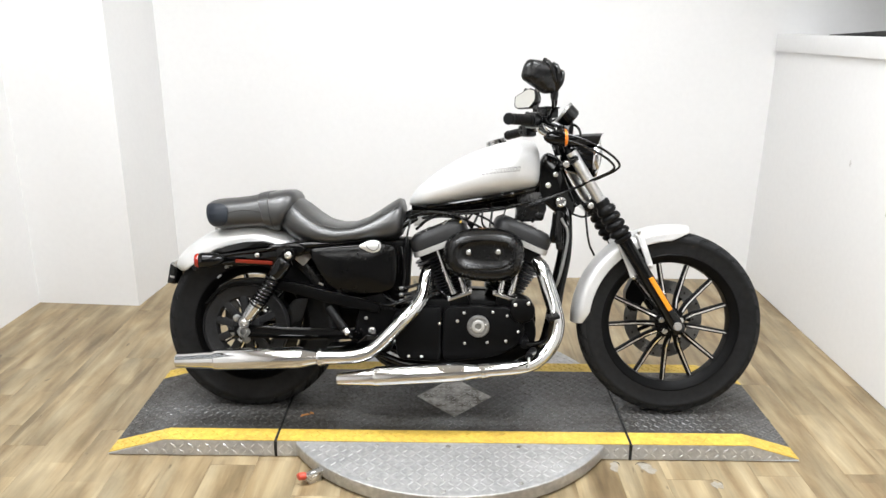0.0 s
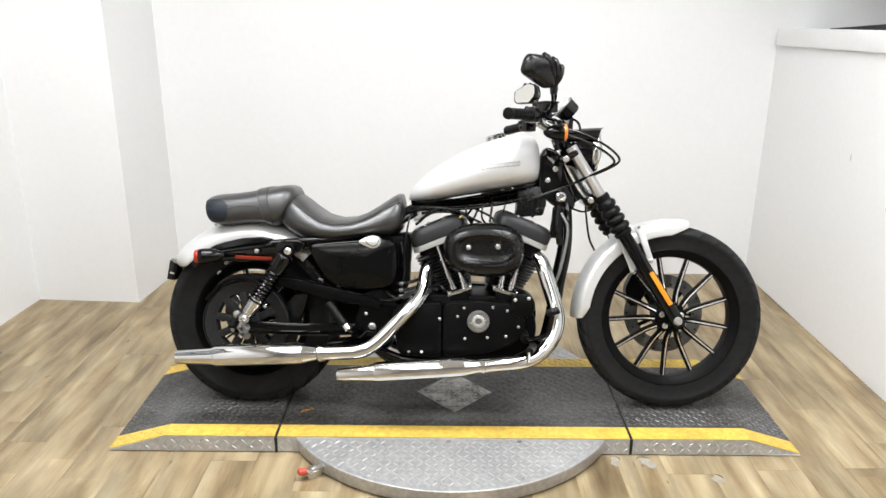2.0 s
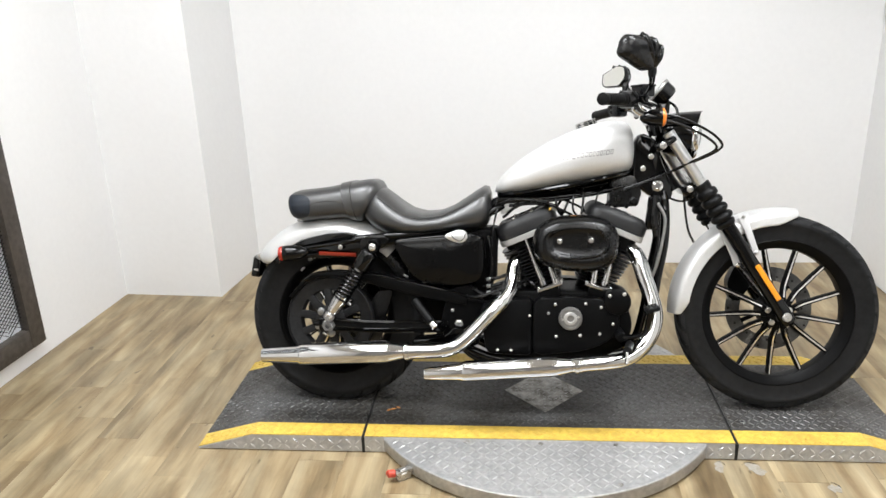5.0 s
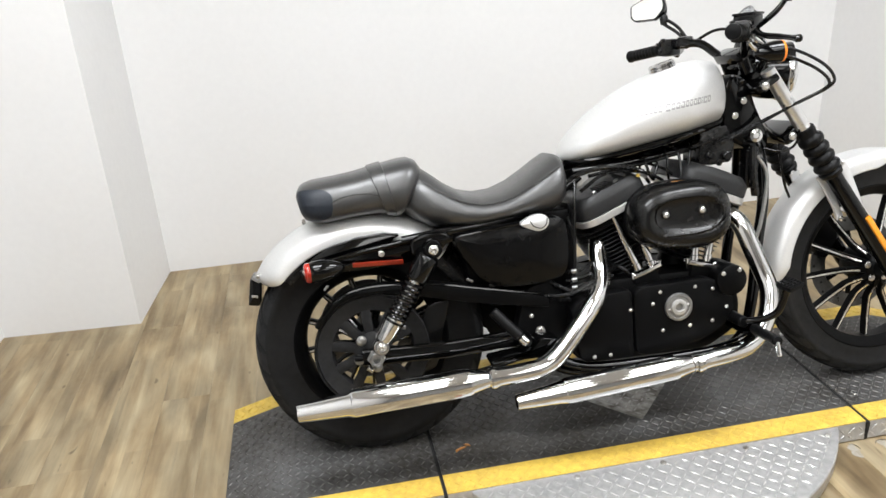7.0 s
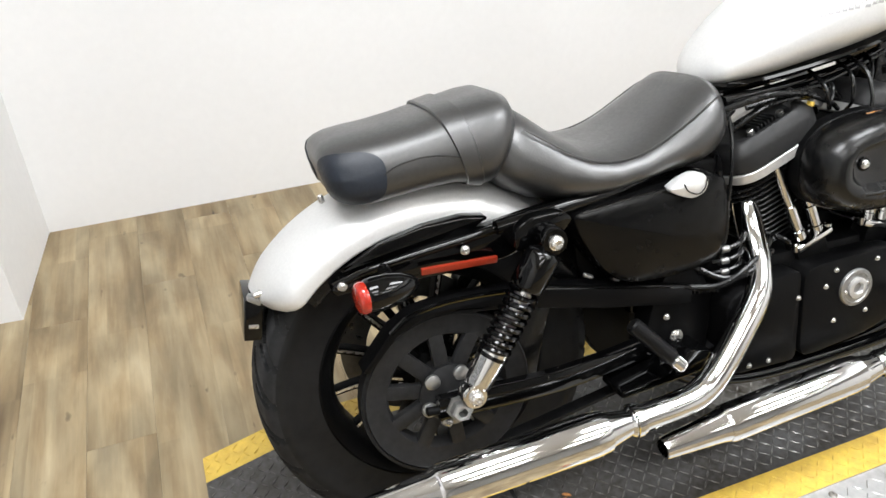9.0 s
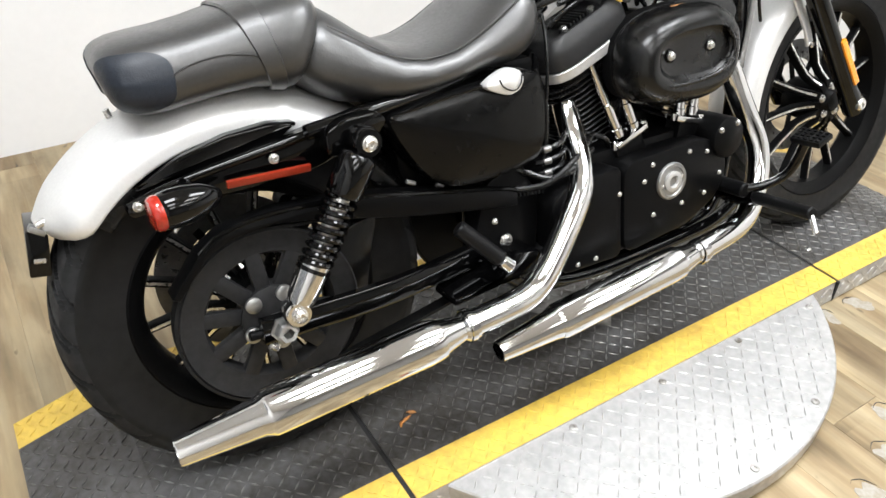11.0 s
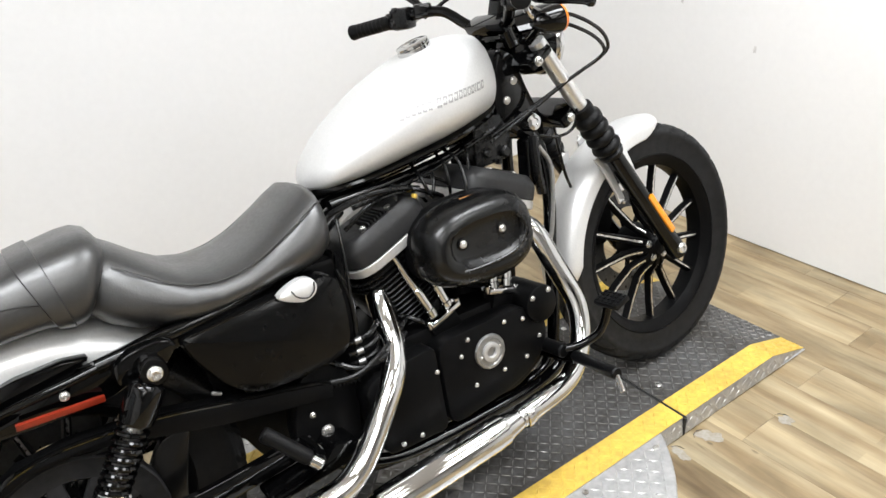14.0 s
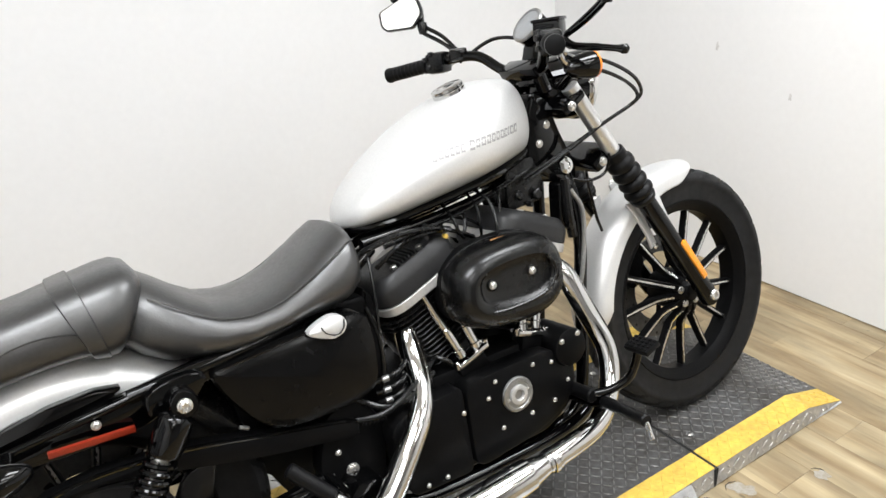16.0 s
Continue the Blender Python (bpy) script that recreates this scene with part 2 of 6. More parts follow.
def lathe(profile, centre=(0, 0, 0), axis=(0, 1, 0), n=48, closed=False):
    """Turns (radius, along) pairs round an axis."""
    axis = Vector(axis).normalized()
    u = axis.orthogonal().normalized() if abs(axis.y) < 0.99 else Vector((1, 0, 0))
    w = axis.cross(u)
    c = Vector(centre)
    bm = bmesh.new()
    ring = []
    for r, a in profile:
        r = max(r, 0.0004)
        ring.append([bm.verts.new(c + axis * a + r * (math.cos(t) * u + math.sin(t) * w))
                     for t in (2 * math.pi * j / n for j in range(n))])
    if closed:
        ring.append(ring[0])
    for a, b in zip(ring, ring[1:]):
        for j in range(n):
            bm.faces.new((a[j], a[(j + 1) % n], b[(j + 1) % n], b[j]))
    if not closed:
        bm.faces.new(ring[0])
        bm.faces.new(ring[-1])
    return bm


def offset(poly, d):
    """A polygon moved inwards by d."""
    pts = [Vector(p) for p in poly]
    n = len(pts)
    area = sum(pts[i].x * pts[(i + 1) % n].y - pts[(i + 1) % n].x * pts[i].y for i in range(n))
    s = 1 if area > 0 else -1
    out = []
    for i in range(n):
        a, b, c = pts[i - 1], pts[i], pts[(i + 1) % n]
        e1, e2 = (b - a).normalized(), (c - b).normalized()
        n1, n2 = s * Vector((-e1.y, e1.x)), s * Vector((-e2.y, e2.x))
        v = n1 + n2
        k = v.length_squared
        out.append(b + (v * (2 * d / k) if k > 0.3 else v * d))
    return out


def rounded(poly, r, k=4):
    """A polygon with its corners rounded."""
    pts = [Vector(p) for p in poly]
    n, out = len(pts), []
    for i in range(n):
        a, b, c = pts[i - 1], pts[i], pts[(i + 1) % n]
        da, dc = (a - b), (c - b)
        q = min(r, da.length * 0.45, dc.length * 0.45)
        p0, p1 = b + da.normalized() * q, b + dc.normalized() * q
        for j in range(k + 1):
            t = j / k
            out.append((1 - t) ** 2 * p0 + 2 * t * (1 - t) * b + t * t * p1)
    return out


def plate(poly, y0, y1, bevel=0.004, r=0.0, bulge=0.0):
    """A plate cut to a polygon in x and z, from y0 (back) to y1 (face), with a soft edge and, if wished, a domed face."""
    poly = rounded(poly, r) if r else [Vector(p) for p in poly]
    s = 1 if y1 > y0 else -1
    rings = [[(p.x, y0, p.y) for p in poly], [(p.x, y1 - s * bevel, p.y) for p in poly],
             [(p.x, y1 - s * bevel * 0.3, p.y) for p in offset(poly, bevel * 0.3)],
             [(p.x, y1, p.y) for p in offset(poly, bevel)]]
    if bulge:
        c = sum(poly, Vector((0, 0))) / len(poly)
        for f in (0.85, 0.65, 0.4, 0.15):
            rings.append([(c.x + (p.x - c.x) * f, y1 + s * bulge * (1 - f * f), c.y + (p.y - c.y) * f) for p in offset(poly, bevel)])
    return loft(rings)


def add_box(bm, c, size, m=None, bevel=0.0, mi=0):
    r = bmesh.ops.create_cube(bm, size=1.0)
    mm = (m or Matrix()).copy()
    t = Matrix.Translation(c) @ mm @ Matrix.Diagonal((*size, 1))
    bmesh.ops.transform(bm, matrix=t, verts=r["verts"])
    if bevel:
        ed = list({e for v in r["verts"] for e in v.link_edges})
        bmesh.ops.bevel(bm, geom=ed, offset=bevel, segments=2, affect="EDGES", profile=0.6)
    elif mi:
        for f in {f for v in r["verts"] for f in v.link_faces}:
            f.material_index = mi
    return bm


def box(c, size, m=None, bevel=0.0):
    return add_box(bmesh.new(), c, size, m, bevel)


def rod(a, b, r, n=12, end=0.0):
    """A straight bar from a to b with softened ends."""
    a, b = Vector(a), Vector(b)
    d = (b - a).normalized()
    e = end or r * 0.25
    return tube([a, a + d * e, b - d * e, b], [r - e * 0.8, r, r, r - e * 0.8], n)


def empty(name, m=None):
    ob = new(name)
    ob.empty_display_size = 0.1
    if m is not None:
        ob.matrix_basis = m
    return ob


def table(pairs, x):
    """Straight-line reading of (x, value) pairs."""
    for (a, u), (b, v) in zip(pairs, pairs[1:]):
        if x <= b:
            return u + (v - u) * max(0.0, (x - a) / (b - a))
    return pairs[-1][1]


# ---- the room ----
def wall(name, a, b, z0, z1, thick, label, material=None):
    """A wall whose face runs from a to b; its thickness lies to the left of that way."""
    a, b = Vector((*a, 0)), Vector((*b, 0))
    d = (b - a).normalized()
    nrm = Vector((-d.y, d.x, 0)) * thick
    bm = bmesh.new()
    add_loft(bm, [[a + Vector((0, 0, z0)), b + Vector((0, 0, z0)), b + nrm + Vector((0, 0, z0)), a + nrm + Vector((0, 0, z0))],
                  [a + Vector((0, 0, z1)), b + Vector((0, 0, z1)), b + nrm + Vector((0, 0, z1)), a + nrm + Vector((0, 0, z1))]])
    return tagged(part(name, bm, material or WALL, smooth=0), label, "wall", kind="structure")


XL, XJ, XR = -1.38, -0.81, 2.43
YJ, YB, YF = 1.026, 1.518, -5.0
wall("wall_back", (XR, YB), (XJ, YB), 0, CEILING, -0.12, "plain white painted back wall behind the motorcycle")
wall("wall_jog", (XJ, YB), (XJ - 0.046, YJ), 0, CEILING, -0.5, "short white painted return wall")
wall("wall_recess", (XJ - 0.046, YJ), (XL, YJ + 0.032), 0, CEILING, -0.6, "white painted wall of the corner recess")
wall("wall_left", (XL, YJ + 0.032), (XL - 0.3, YF), 0, CEILING, -0.12, "white painted side wall with a framed mesh screen")
wall("wall_right", (XR - 0.02, YF), (XR, YB + 0.12), 0.004, 1.36, -0.16, "white painted half wall with a ledge on top")
wall("wall_right_upper", (XR + 0.9, YF), (XR + 0.9, YB + 0.12), 0, CEILING, -0.12, "grey-white upper wall set back behind the ledge")
wall("wall_back_upper", (XR + 0.9, YB), (XR, YB), 0, CEILING, -0.12, "white painted back wall behind the ledge")
# unseen wall, kept grey so that little light bounces back from it
wall("wall_front", (XL - 0.3, YF), (XR + 0.9, YF), 0, CEILING, -0.12, "unseen wall opposite the motorcycle, greyed to dim its reflections", UNSEEN_GREY)
tagged(part("ceiling", box(((XL + XR) / 2 + 0.4, -1.7, CEILING + 0.06), (5.4, 7.2, 0.12)), CEIL, smooth=0),
       "plain white ceiling with light panels", "ceiling", kind="structure")
# added out of view: bulkhead and low ceiling keep lamplight off the recess
wall("wall_bulkhead", (XR - 0.02, YF), (XR, YB + 0.12), 1.98, CEILING, -0.16, "unseen white bulkhead added over the ledge to darken the recess")
tagged(part("ceiling_alcove", box((XR + 0.52, -1.7, 2.03), (0.9, 6.6, 0.1)), CEIL, smooth=0), "unseen low white ceiling added to keep light off the ledge recess", "ceiling", kind="structure")
trim = part("trim", box((XR, 0, 0.0), (0.044, 6.4, 0.086), bevel=0.006), WALL)
trim.matrix_basis = pose(0, 1.49, 1.315) @ pose(0, 0, 0, -1.3) @ pose(0, -3.2, 0)
tagged(trim, "white painted ledge cap along the half wall", "trim", kind="structure")
rail = part("ledge_rail", box((0, 0, 0), (0.05, 1.5, 0.05), bevel=0.006), SEAM_SHADE)
rail.matrix_basis = pose(XR + 0.10, 0.40, 1.394, -3.9)
tagged(rail, "black rail lying along the back of the ledge", "rail")

LAMP = mat("lamp_diffuser", (0.9, 0.9, 0.88), 0.5)
LAMP.node_tree.nodes["Principled BSDF"].inputs["Emission Color"].default_value = (1, 0.97, 0.92, 1)
LAMP.node_tree.nodes["Principled BSDF"].inputs["Emission Strength"].default_value = 6.0
for lx, ly, watts in LAMPS:
    root = tagged(empty("ceiling_light", pose(lx, ly, CEILING)), "long white ceiling light panel, switched on", "ceiling light", "ceiling lights")
    part("housing", box((0, 0, -0.03), (1.24, 0.65, 0.06), bevel=0.008), CEIL, root)
    part("diffuser", box((0, 0, -0.064), (1.16, 0.57, 0.012)), LAMP, root)


# ---- the framed screen on the side wall ----
def screen():
    root = tagged(empty("mesh_screen", pose(XL - 0.055, 0, 0, 0, 0, -3.4)), "dark wood framed screen with diamond wire mesh over white", "screen")
    y0, y1, z0, z1 = -1.05, 0.34, 0.09, 1.95
    w, d = 0.085, 0.05
    for nm, c, s in (("frame_post", (d / 2, y1 - w / 2, (z0 + z1) / 2), (d, w, z1 - z0)), ("frame_post", (d / 2, y0 + w / 2, (z0 + z1) / 2), (d, w, z1 - z0)),
                     ("frame_rail", (d / 2, (y0 + y1) / 2, z0 + w / 2), (d - 0.004, y1 - y0 - 2 * w, w)), ("frame_rail", (d / 2, (y0 + y1) / 2, z1 - w / 2), (d - 0.004, y1 - y0 - 2 * w, w))):
        part(nm, box(c, s, bevel=0.006), DARK, root)
    part("backing", box((0.006, (y0 + y1) / 2, (z0 + z1) / 2), (0.008, y1 - y0 - 2 * w, z1 - z0 - 2 * w)), SCREEN_WHITE, root)
    bm = bmesh.new()
    a0, a1, b0, b1 = y0 + w, y1 - w, z0 + w, z1 - w
    step, slope = 0.034, 0.62
    for sgn in (1, -1):
        k = -80
        while k < 140:
            c = b0 + k * step * 0.5
            k += 1
            lo, hi = b0, b1
            pts = []
            for i in range(15):
                y = a0 + (a1 - a0) * i / 14
                z = c + sgn * slope * (y - a0)
                if lo <= z <= hi:
                    pts.append((0.022 + 0.001 * sgn, y, z))
            if len(pts) > 1:
                add_tube(bm, [pts[0], pts[-1]], 0.0016, 4)
    tagged(part("wire_mesh", bm, SATIN, root), kind="stuff")


SCREEN_WHITE = mat("screen_backing", (0.8, 0.84, 0.88), 0.6, 0, 0.05)
screen()


# ---- the turntable lift ----
H = 0.058
PX0, PX1, PW = -0.443, 1.928, 0.302
SEAMS = (0.132, 1.346)
FOLD0, FOLD1 = -0.25, 1.752
PCX = 0.745
DISC = 0.623
DCX, DCY = 0.728, 0.029


def lug(bm, x, y, z, ang, ln, w, h):
    """One raised tread lug: a lens-shaped bar with a rounded back."""
    c, s = math.cos(ang), math.sin(ang)

    def p(u, v, q):
        return bm.verts.new((x + c * u - s * v, y + s * u + c * v, z + q))
    a, b = p(-ln / 2, 0, 0), p(ln / 2, 0, 0)
    l, r = p(0, w / 2, 0), p(0, -w / 2, 0)
    t0, t1 = p(-ln * 0.3, 0, h), p(ln * 0.3, 0, h)
    for f in ((a, r, t0), (r, t1, t0), (r, b, t1), (b, l, t1), (l, t0, t1), (l, a, t0)):
        bm.faces.new(f)


def top_at(x):
    if x < FOLD0:
        return 0.006 + (H - 0.006) * (x - PX0) / (FOLD0 - PX0)
    if x > FOLD1:
        return 0.006 + (H - 0.006) * (PX1 - x) / (PX1 - FOLD1)
    return H


def section(x0, x1, xs):
    """One length of the lift's deck, as a body with straight sides."""
    bm = bmesh.new()
    rings = []
    for x in xs:
        z = top_at(x)
        rings.append([(x, -PW - 0.006, 0.004), (x, -PW, z), (x, PW, z), (x, PW + 0.006, 0.004)])
    return add_loft(bm, rings)


def lift():
    root = tagged(empty("turntable_lift", pose(0, 0, 0)), "low motorcycle turntable of checker plate with yellow edges on the floor", "turntable")
    spans = [(PX0, SEAMS[0] - 0.005, (PX0, FOLD0, SEAMS[0] - 0.005)), (SEAMS[0] + 0.005, SEAMS[1] - 0.005, (SEAMS[0] + 0.005, SEAMS[1] - 0.005)),
             (SEAMS[1] + 0.005, PX1, (SEAMS[1] + 0.005, FOLD1, PX1))]
    for i, (a, b, xs) in enumerate(spans):
        sec = part(("ramp", "deck", "ramp")[i], section(a, b, xs), PLATE, root,
                   ("checker plate ramp end with dark tread and yellow edges", "middle deck of checker plate with dark tread", "")[i], smooth=0)
        # dark tread coat on the top, yellow bands on its long edges
        for nm, y0, y1, mt in (("tread_coat", -PW + 0.073, PW - 0.073, TREAD), ("yellow_band", -PW, -PW + 0.073, YELLOW), ("yellow_band", PW - 0.073, PW, YELLOW)):
            bm = bmesh.new()
            add_loft(bm, [[(x, y0, top_at(x) + 0.0005), (x, y1, top_at(x) + 0.0005), (x, y1, top_at(x) + 0.0028), (x, y0, top_at(x) + 0.0028)] for x in xs])
            part(nm, bm, mt, sec, smooth=0)
        for nm, mt, lim in (("tread_pattern", TREADLUG, (-PW + 0.075, PW - 0.075)), ("band_pattern", YELLOW, None)):
            bm = bmesh.new()
            nx, ny = int((b - a) / 0.0205), int(2 * PW / 0.0205)
            for ix in range(nx):
                for iy in range(ny):
                    x, y = a + (ix + 0.5) * (b - a) / nx, -PW + (iy + 0.5) * 2 * PW / ny
                    mid = abs(y) < PW - 0.08
                    edge = PW - 0.066 < abs(y) < PW - 0.006
                    if abs(x - PCX) / DIA[0] + abs(y - DIA[2]) / DIA[1] < 1.0 or not (mid if lim else edge):
                        continue
                    lug(bm, x, y, top_at(x) + 0.0026, radians(45 if (ix + iy) % 2 else -45), 0.0238, 0.0048, 0.0021)
            tagged(part(nm, bm, mt, sec, smooth=0), kind="stuff")
        for sy in (-1, 1):
            bm = bmesh.new()
            n = int((b - a) / 0.03)
            for ix in range(n):
                for iz in range(2):
                    x = a + (ix + 0.5) * (b - a) / n
                    z = 0.016 + iz * 0.024
                    if z > top_at(x) - 0.012:
                        continue
                    ang = radians(45 if (ix + iz) % 2 else -45)
                    b2 = bmesh.new()
                    lug(b2, 0, 0, 0, ang, 0.026, 0.007, 0.002)
                    bmesh.ops.transform(b2, matrix=Matrix.Translation((x, sy * (PW + 0.0045), z)) @ pose(0, 0, 0, 90 if sy < 0 else -90), verts=b2.verts[:])
                    m2 = bpy.data.meshes.new("tmp")
                    b2.to_mesh(m2)
                    b2.free()
                    bm.from_mesh(m2)
                    bpy.data.meshes.remove(m2)
            tagged(part("side_pattern", bm, LUG, sec, smooth=0), kind="stuff")
    # diamond of bare plate let into the deck
    d = [(PCX - DIA[0], DIA[2]), (PCX, DIA[2] - DIA[1]), (PCX + DIA[0], DIA[2]), (PCX, DIA[2] + DIA[1])]
    bm = loft([[(x, y, H + 0.001) for x, y in d], [(x, y, H + 0.0042) for x, y in d]])
    dia = part("diamond_plate", bm, WORNPLATE, root, "bare diamond-shaped checker plate in the deck", smooth=0)
    bm = bmesh.new()
    for ix in range(-12, 13):
        for iy in range(-12, 13):
            x, y = PCX + ix * 0.02, DIA[2] + iy * 0.02
            if abs(x - PCX) / DIA[0] + abs(y - DIA[2]) / DIA[1] < 0.9:
                lug(bm, x, y, H + 0.0042, radians(45 if (ix + iy) % 2 else -45), 0.021, 0.005, 0.0018)
    tagged(part("plate_pattern", bm, LUG, dia, smooth=0), kind="stuff")
    # turning disc under the deck
    bm = lathe([(DISC - 0.004, 0.006), (DISC, 0.012), (DISC, H - 0.006), (DISC - 0.003, H - 0.003)], (DCX, DCY, 0), (0, 0, 1), 96)
    disc = part("disc", bm, PLATE, root, "round bare checker plate turning disc")
    bm = bmesh.new()
    n = int(2 * DISC / 0.0255)
    for ix in range(n):
        for iy in range(n):
            x, y = DCX - DISC + (ix + 0.5) * 0.0255, DCY - DISC + (iy + 0.5) * 0.0255
            if math.hypot(x - DCX, y - DCY) < DISC - 0.02 and abs(y) > PW + 0.02:
                lug(bm, x, y, H - 0.0032, radians(45 if (ix + iy) % 2 else -45), 0.0275, 0.0050, 0.0023)
    tagged(part("disc_pattern", bm, LUG, disc, smooth=0), kind="stuff")
    # black ring put in for the shade under the disc's edge
    part("base_ring", lathe([(DISC - 0.012, 0.001), (DISC - 0.012, 0.008)], (DCX, DCY, 0), (0, 0, 1), 64), SEAM_SHADE, disc)
    for x, y in ((0.481, -0.318), (0.722, -0.321), (0.963, -0.318), (1.203, -0.327), (0.950, -0.524), (0.706, -0.570), (0.47, -0.51)):
        part("disc_bolt", lathe([(0.0085, 0), (0.0085, 0.0022), (0.0065, 0.0034), (0.0035, 0.0034), (0.003, 0.0018)], (x, y, H - 0.0032), (0, 0, 1), 12), WORNPLATE, disc, "dull countersunk bolt")
    for x in SEAMS:
        part("seam_strip", box((x, 0, H / 2 + 0.001), (0.0095, 2 * PW + 0.012, H - 0.001)), SEAM_SHADE, root, smooth=0)
    for y in (-0.18, 0.18):
        part("hinge_bolt", lathe([(0.009, 0), (0.009, 0.003), (0.005, 0.005)], (SEAMS[1] + 0.05, y, H + 0.003), (0, 0, 1), 12), STEEL, root)


DIA = (0.142, 0.150, 0.012)
lift()


# ---- the motorcycle ----
LEAN = 13.0
bike = tagged(empty("motorcycle", pose(0, -0.016, H, 0, 0, -2.0) @ pose(0, 0, 0, -LEAN)),
              "silver cruiser motorcycle, black V-twin engine, chrome exhausts, leaning on stand", "motorcycle")
DECK = bike.matrix_basis.inverted()
DECK_N = DECK.to_3x3() @ Vector((0, 0, 1))
DECK_P = DECK @ Vector((0, 0, H + 0.0035))
STEER = Matrix.Translation((1.12, 0, 0.87)) @ Matrix.Rotation(radians(-2.5), 4, Vector((-0.52, 0, 0.855))) @ Matrix.Translation((-1.12, 0, -0.87))


WHEEL_STEER = Matrix.Translation((1.12, 0, 0.87)) @ Matrix.Rotation(radians(1.8), 4, Vector((-0.52, 0, 0.855))) @ Matrix.Translation((-1.12, 0, -0.87))
LOW = ("front_fender", "fork_leg", "fork_tube", "fork_boot", "fork_reflector", "axle_end", "fender_bracket", "brake_disc", "disc_arm", "drill_hole", "brake_caliper")


def front(name, bm, material, parent=None, label="", smooth=35):
    """A part that turns with the steering."""
    bmesh.ops.transform(bm, matrix=WHEEL_STEER if name in LOW or parent is not None and parent.name in LOW else STEER, verts=bm.verts[:])
    return part(name, bm, material, parent or bike, label, smooth)


def tyre(R, W, rim, grooves, depth):
    """A tyre round the y axis with a cut tread."""
    prof = []
    n = 64
    for i in range(n + 1):
        a = -1 + 2 * i / n
        k = abs(a) ** 2.3
        r = R - (R - rim) * (1 - math.sqrt(max(0.0, 1 - k * 0.9995)))
        y = W / 2 * math.sin(min(1.0, abs(a) * 1.22) * math.pi / 2) * (1 if a > 0 else -1)
        if abs(a) > 0.82:
            y *= 1 - (abs(a) - 0.82) * 0.95
        prof.append((r, y, a))
    seg = 960
    bm = bmesh.new()
    rings, cut = [], []
    per = 2 * math.pi / grooves
    for i, (r, y, a) in enumerate(prof):
        ring = []
        for j in range(seg):
            t = 2 * math.pi * j / seg
            d = 0.0
            if 0.06 < abs(a) < 0.72:
                ph = (t + (0.0 if a > 0 else per / 2) - abs(a) * 0.42) % per
                if ph < 0.036 + 0.02 * (0.55 - abs(a)):
                    d = depth
                ph2 = (t + (0.0 if a > 0 else per / 2) + per * 0.5 - abs(a) * 0.30) % per
                if 0.25 < abs(a) < 0.62 and ph2 < 0.028:
                    d = depth * 0.8
            if abs(a) > 0.62:
                d += 0.0012 * math.sin(abs(a) * 90)
            cut.append(2.0 if d > 0.0025 else abs(a))
            rr = r - d
            ring.append((rr * math.cos(t), y, rr * math.sin(t)))
        rings.append(ring)
    add_loft(bm, rings, cap=False)
    bm.verts.index_update()
    for f in bm.faces:  # the blocks of the crown are worn and dusty
        k = max(cut[v.index] for v in f.verts)
        f.material_index = 1 if k < 0.52 else 2 if k < 0.76 else 0
    return bm


def wheel_rim(R, W):
    """A cast rim band with lips and a deep well."""
    h = W / 2
    prof = [(R + 0.004, -h), (R + 0.010, -h + 0.004), (R + 0.008, -h + 0.010), (R - 0.004, -h + 0.012), (R - 0.012, -h * 0.5), (R - 0.012, h * 0.5), (R - 0.004, h - 0.012),
            (R + 0.008, h - 0.010), (R + 0.010, h - 0.004), (R + 0.004, h), (R - 0.010, h - 0.006), (R - 0.024, h * 0.55), (R - 0.027, 0), (R - 0.024, -h * 0.55), (R - 0.010, -h + 0.006)]
    return lathe(prof, n=96, closed=True)


def spoke(r0, r1, y0, y1):
    """A cast spoke that dives from the hub to the rim: a black body with one machined face strip, running along +x."""
    bm = bmesh.new()
    rows = [(r0, y0), (r0 + 0.018, y0 + (y1 - y0) * 0.12), (r0 + 0.036, y0 + (y1 - y0) * 0.55), (r0 + 0.056, y0 + (y1 - y0) * 0.86), (r0 + (r1 - r0) * 0.7, y1), (r1 - 0.008, y1), (r1, y1)]
    body, face = [], []
    for k, (r, ya) in enumerate(rows):
        w = 0.0088 - 0.0022 * (r - r0) / (r1 - r0) + (0.003 if k == len(rows) - 1 else 0)
        body.append([(r, ya + 0.003, -w), (r, ya, -w * 0.82), (r, ya, w * 0.82), (r, ya + 0.003, w), (r, ya + 0.017, w * 1.25), (r, ya + 0.017, -w * 1.25)])
        c = 0.0034 - 0.0006 * (r - r0) / (r1 - r0)
        if k < len(rows) - 1:
            face.append([(r, ya + 0.001, -c), (r, ya - 0.0014, -c * 0.8), (r, ya - 0.0014, c * 0.8), (r, ya + 0.001, c)])
    add_loft(bm, body)
    add_loft(bm, face[1:], mi=1)
    return bm


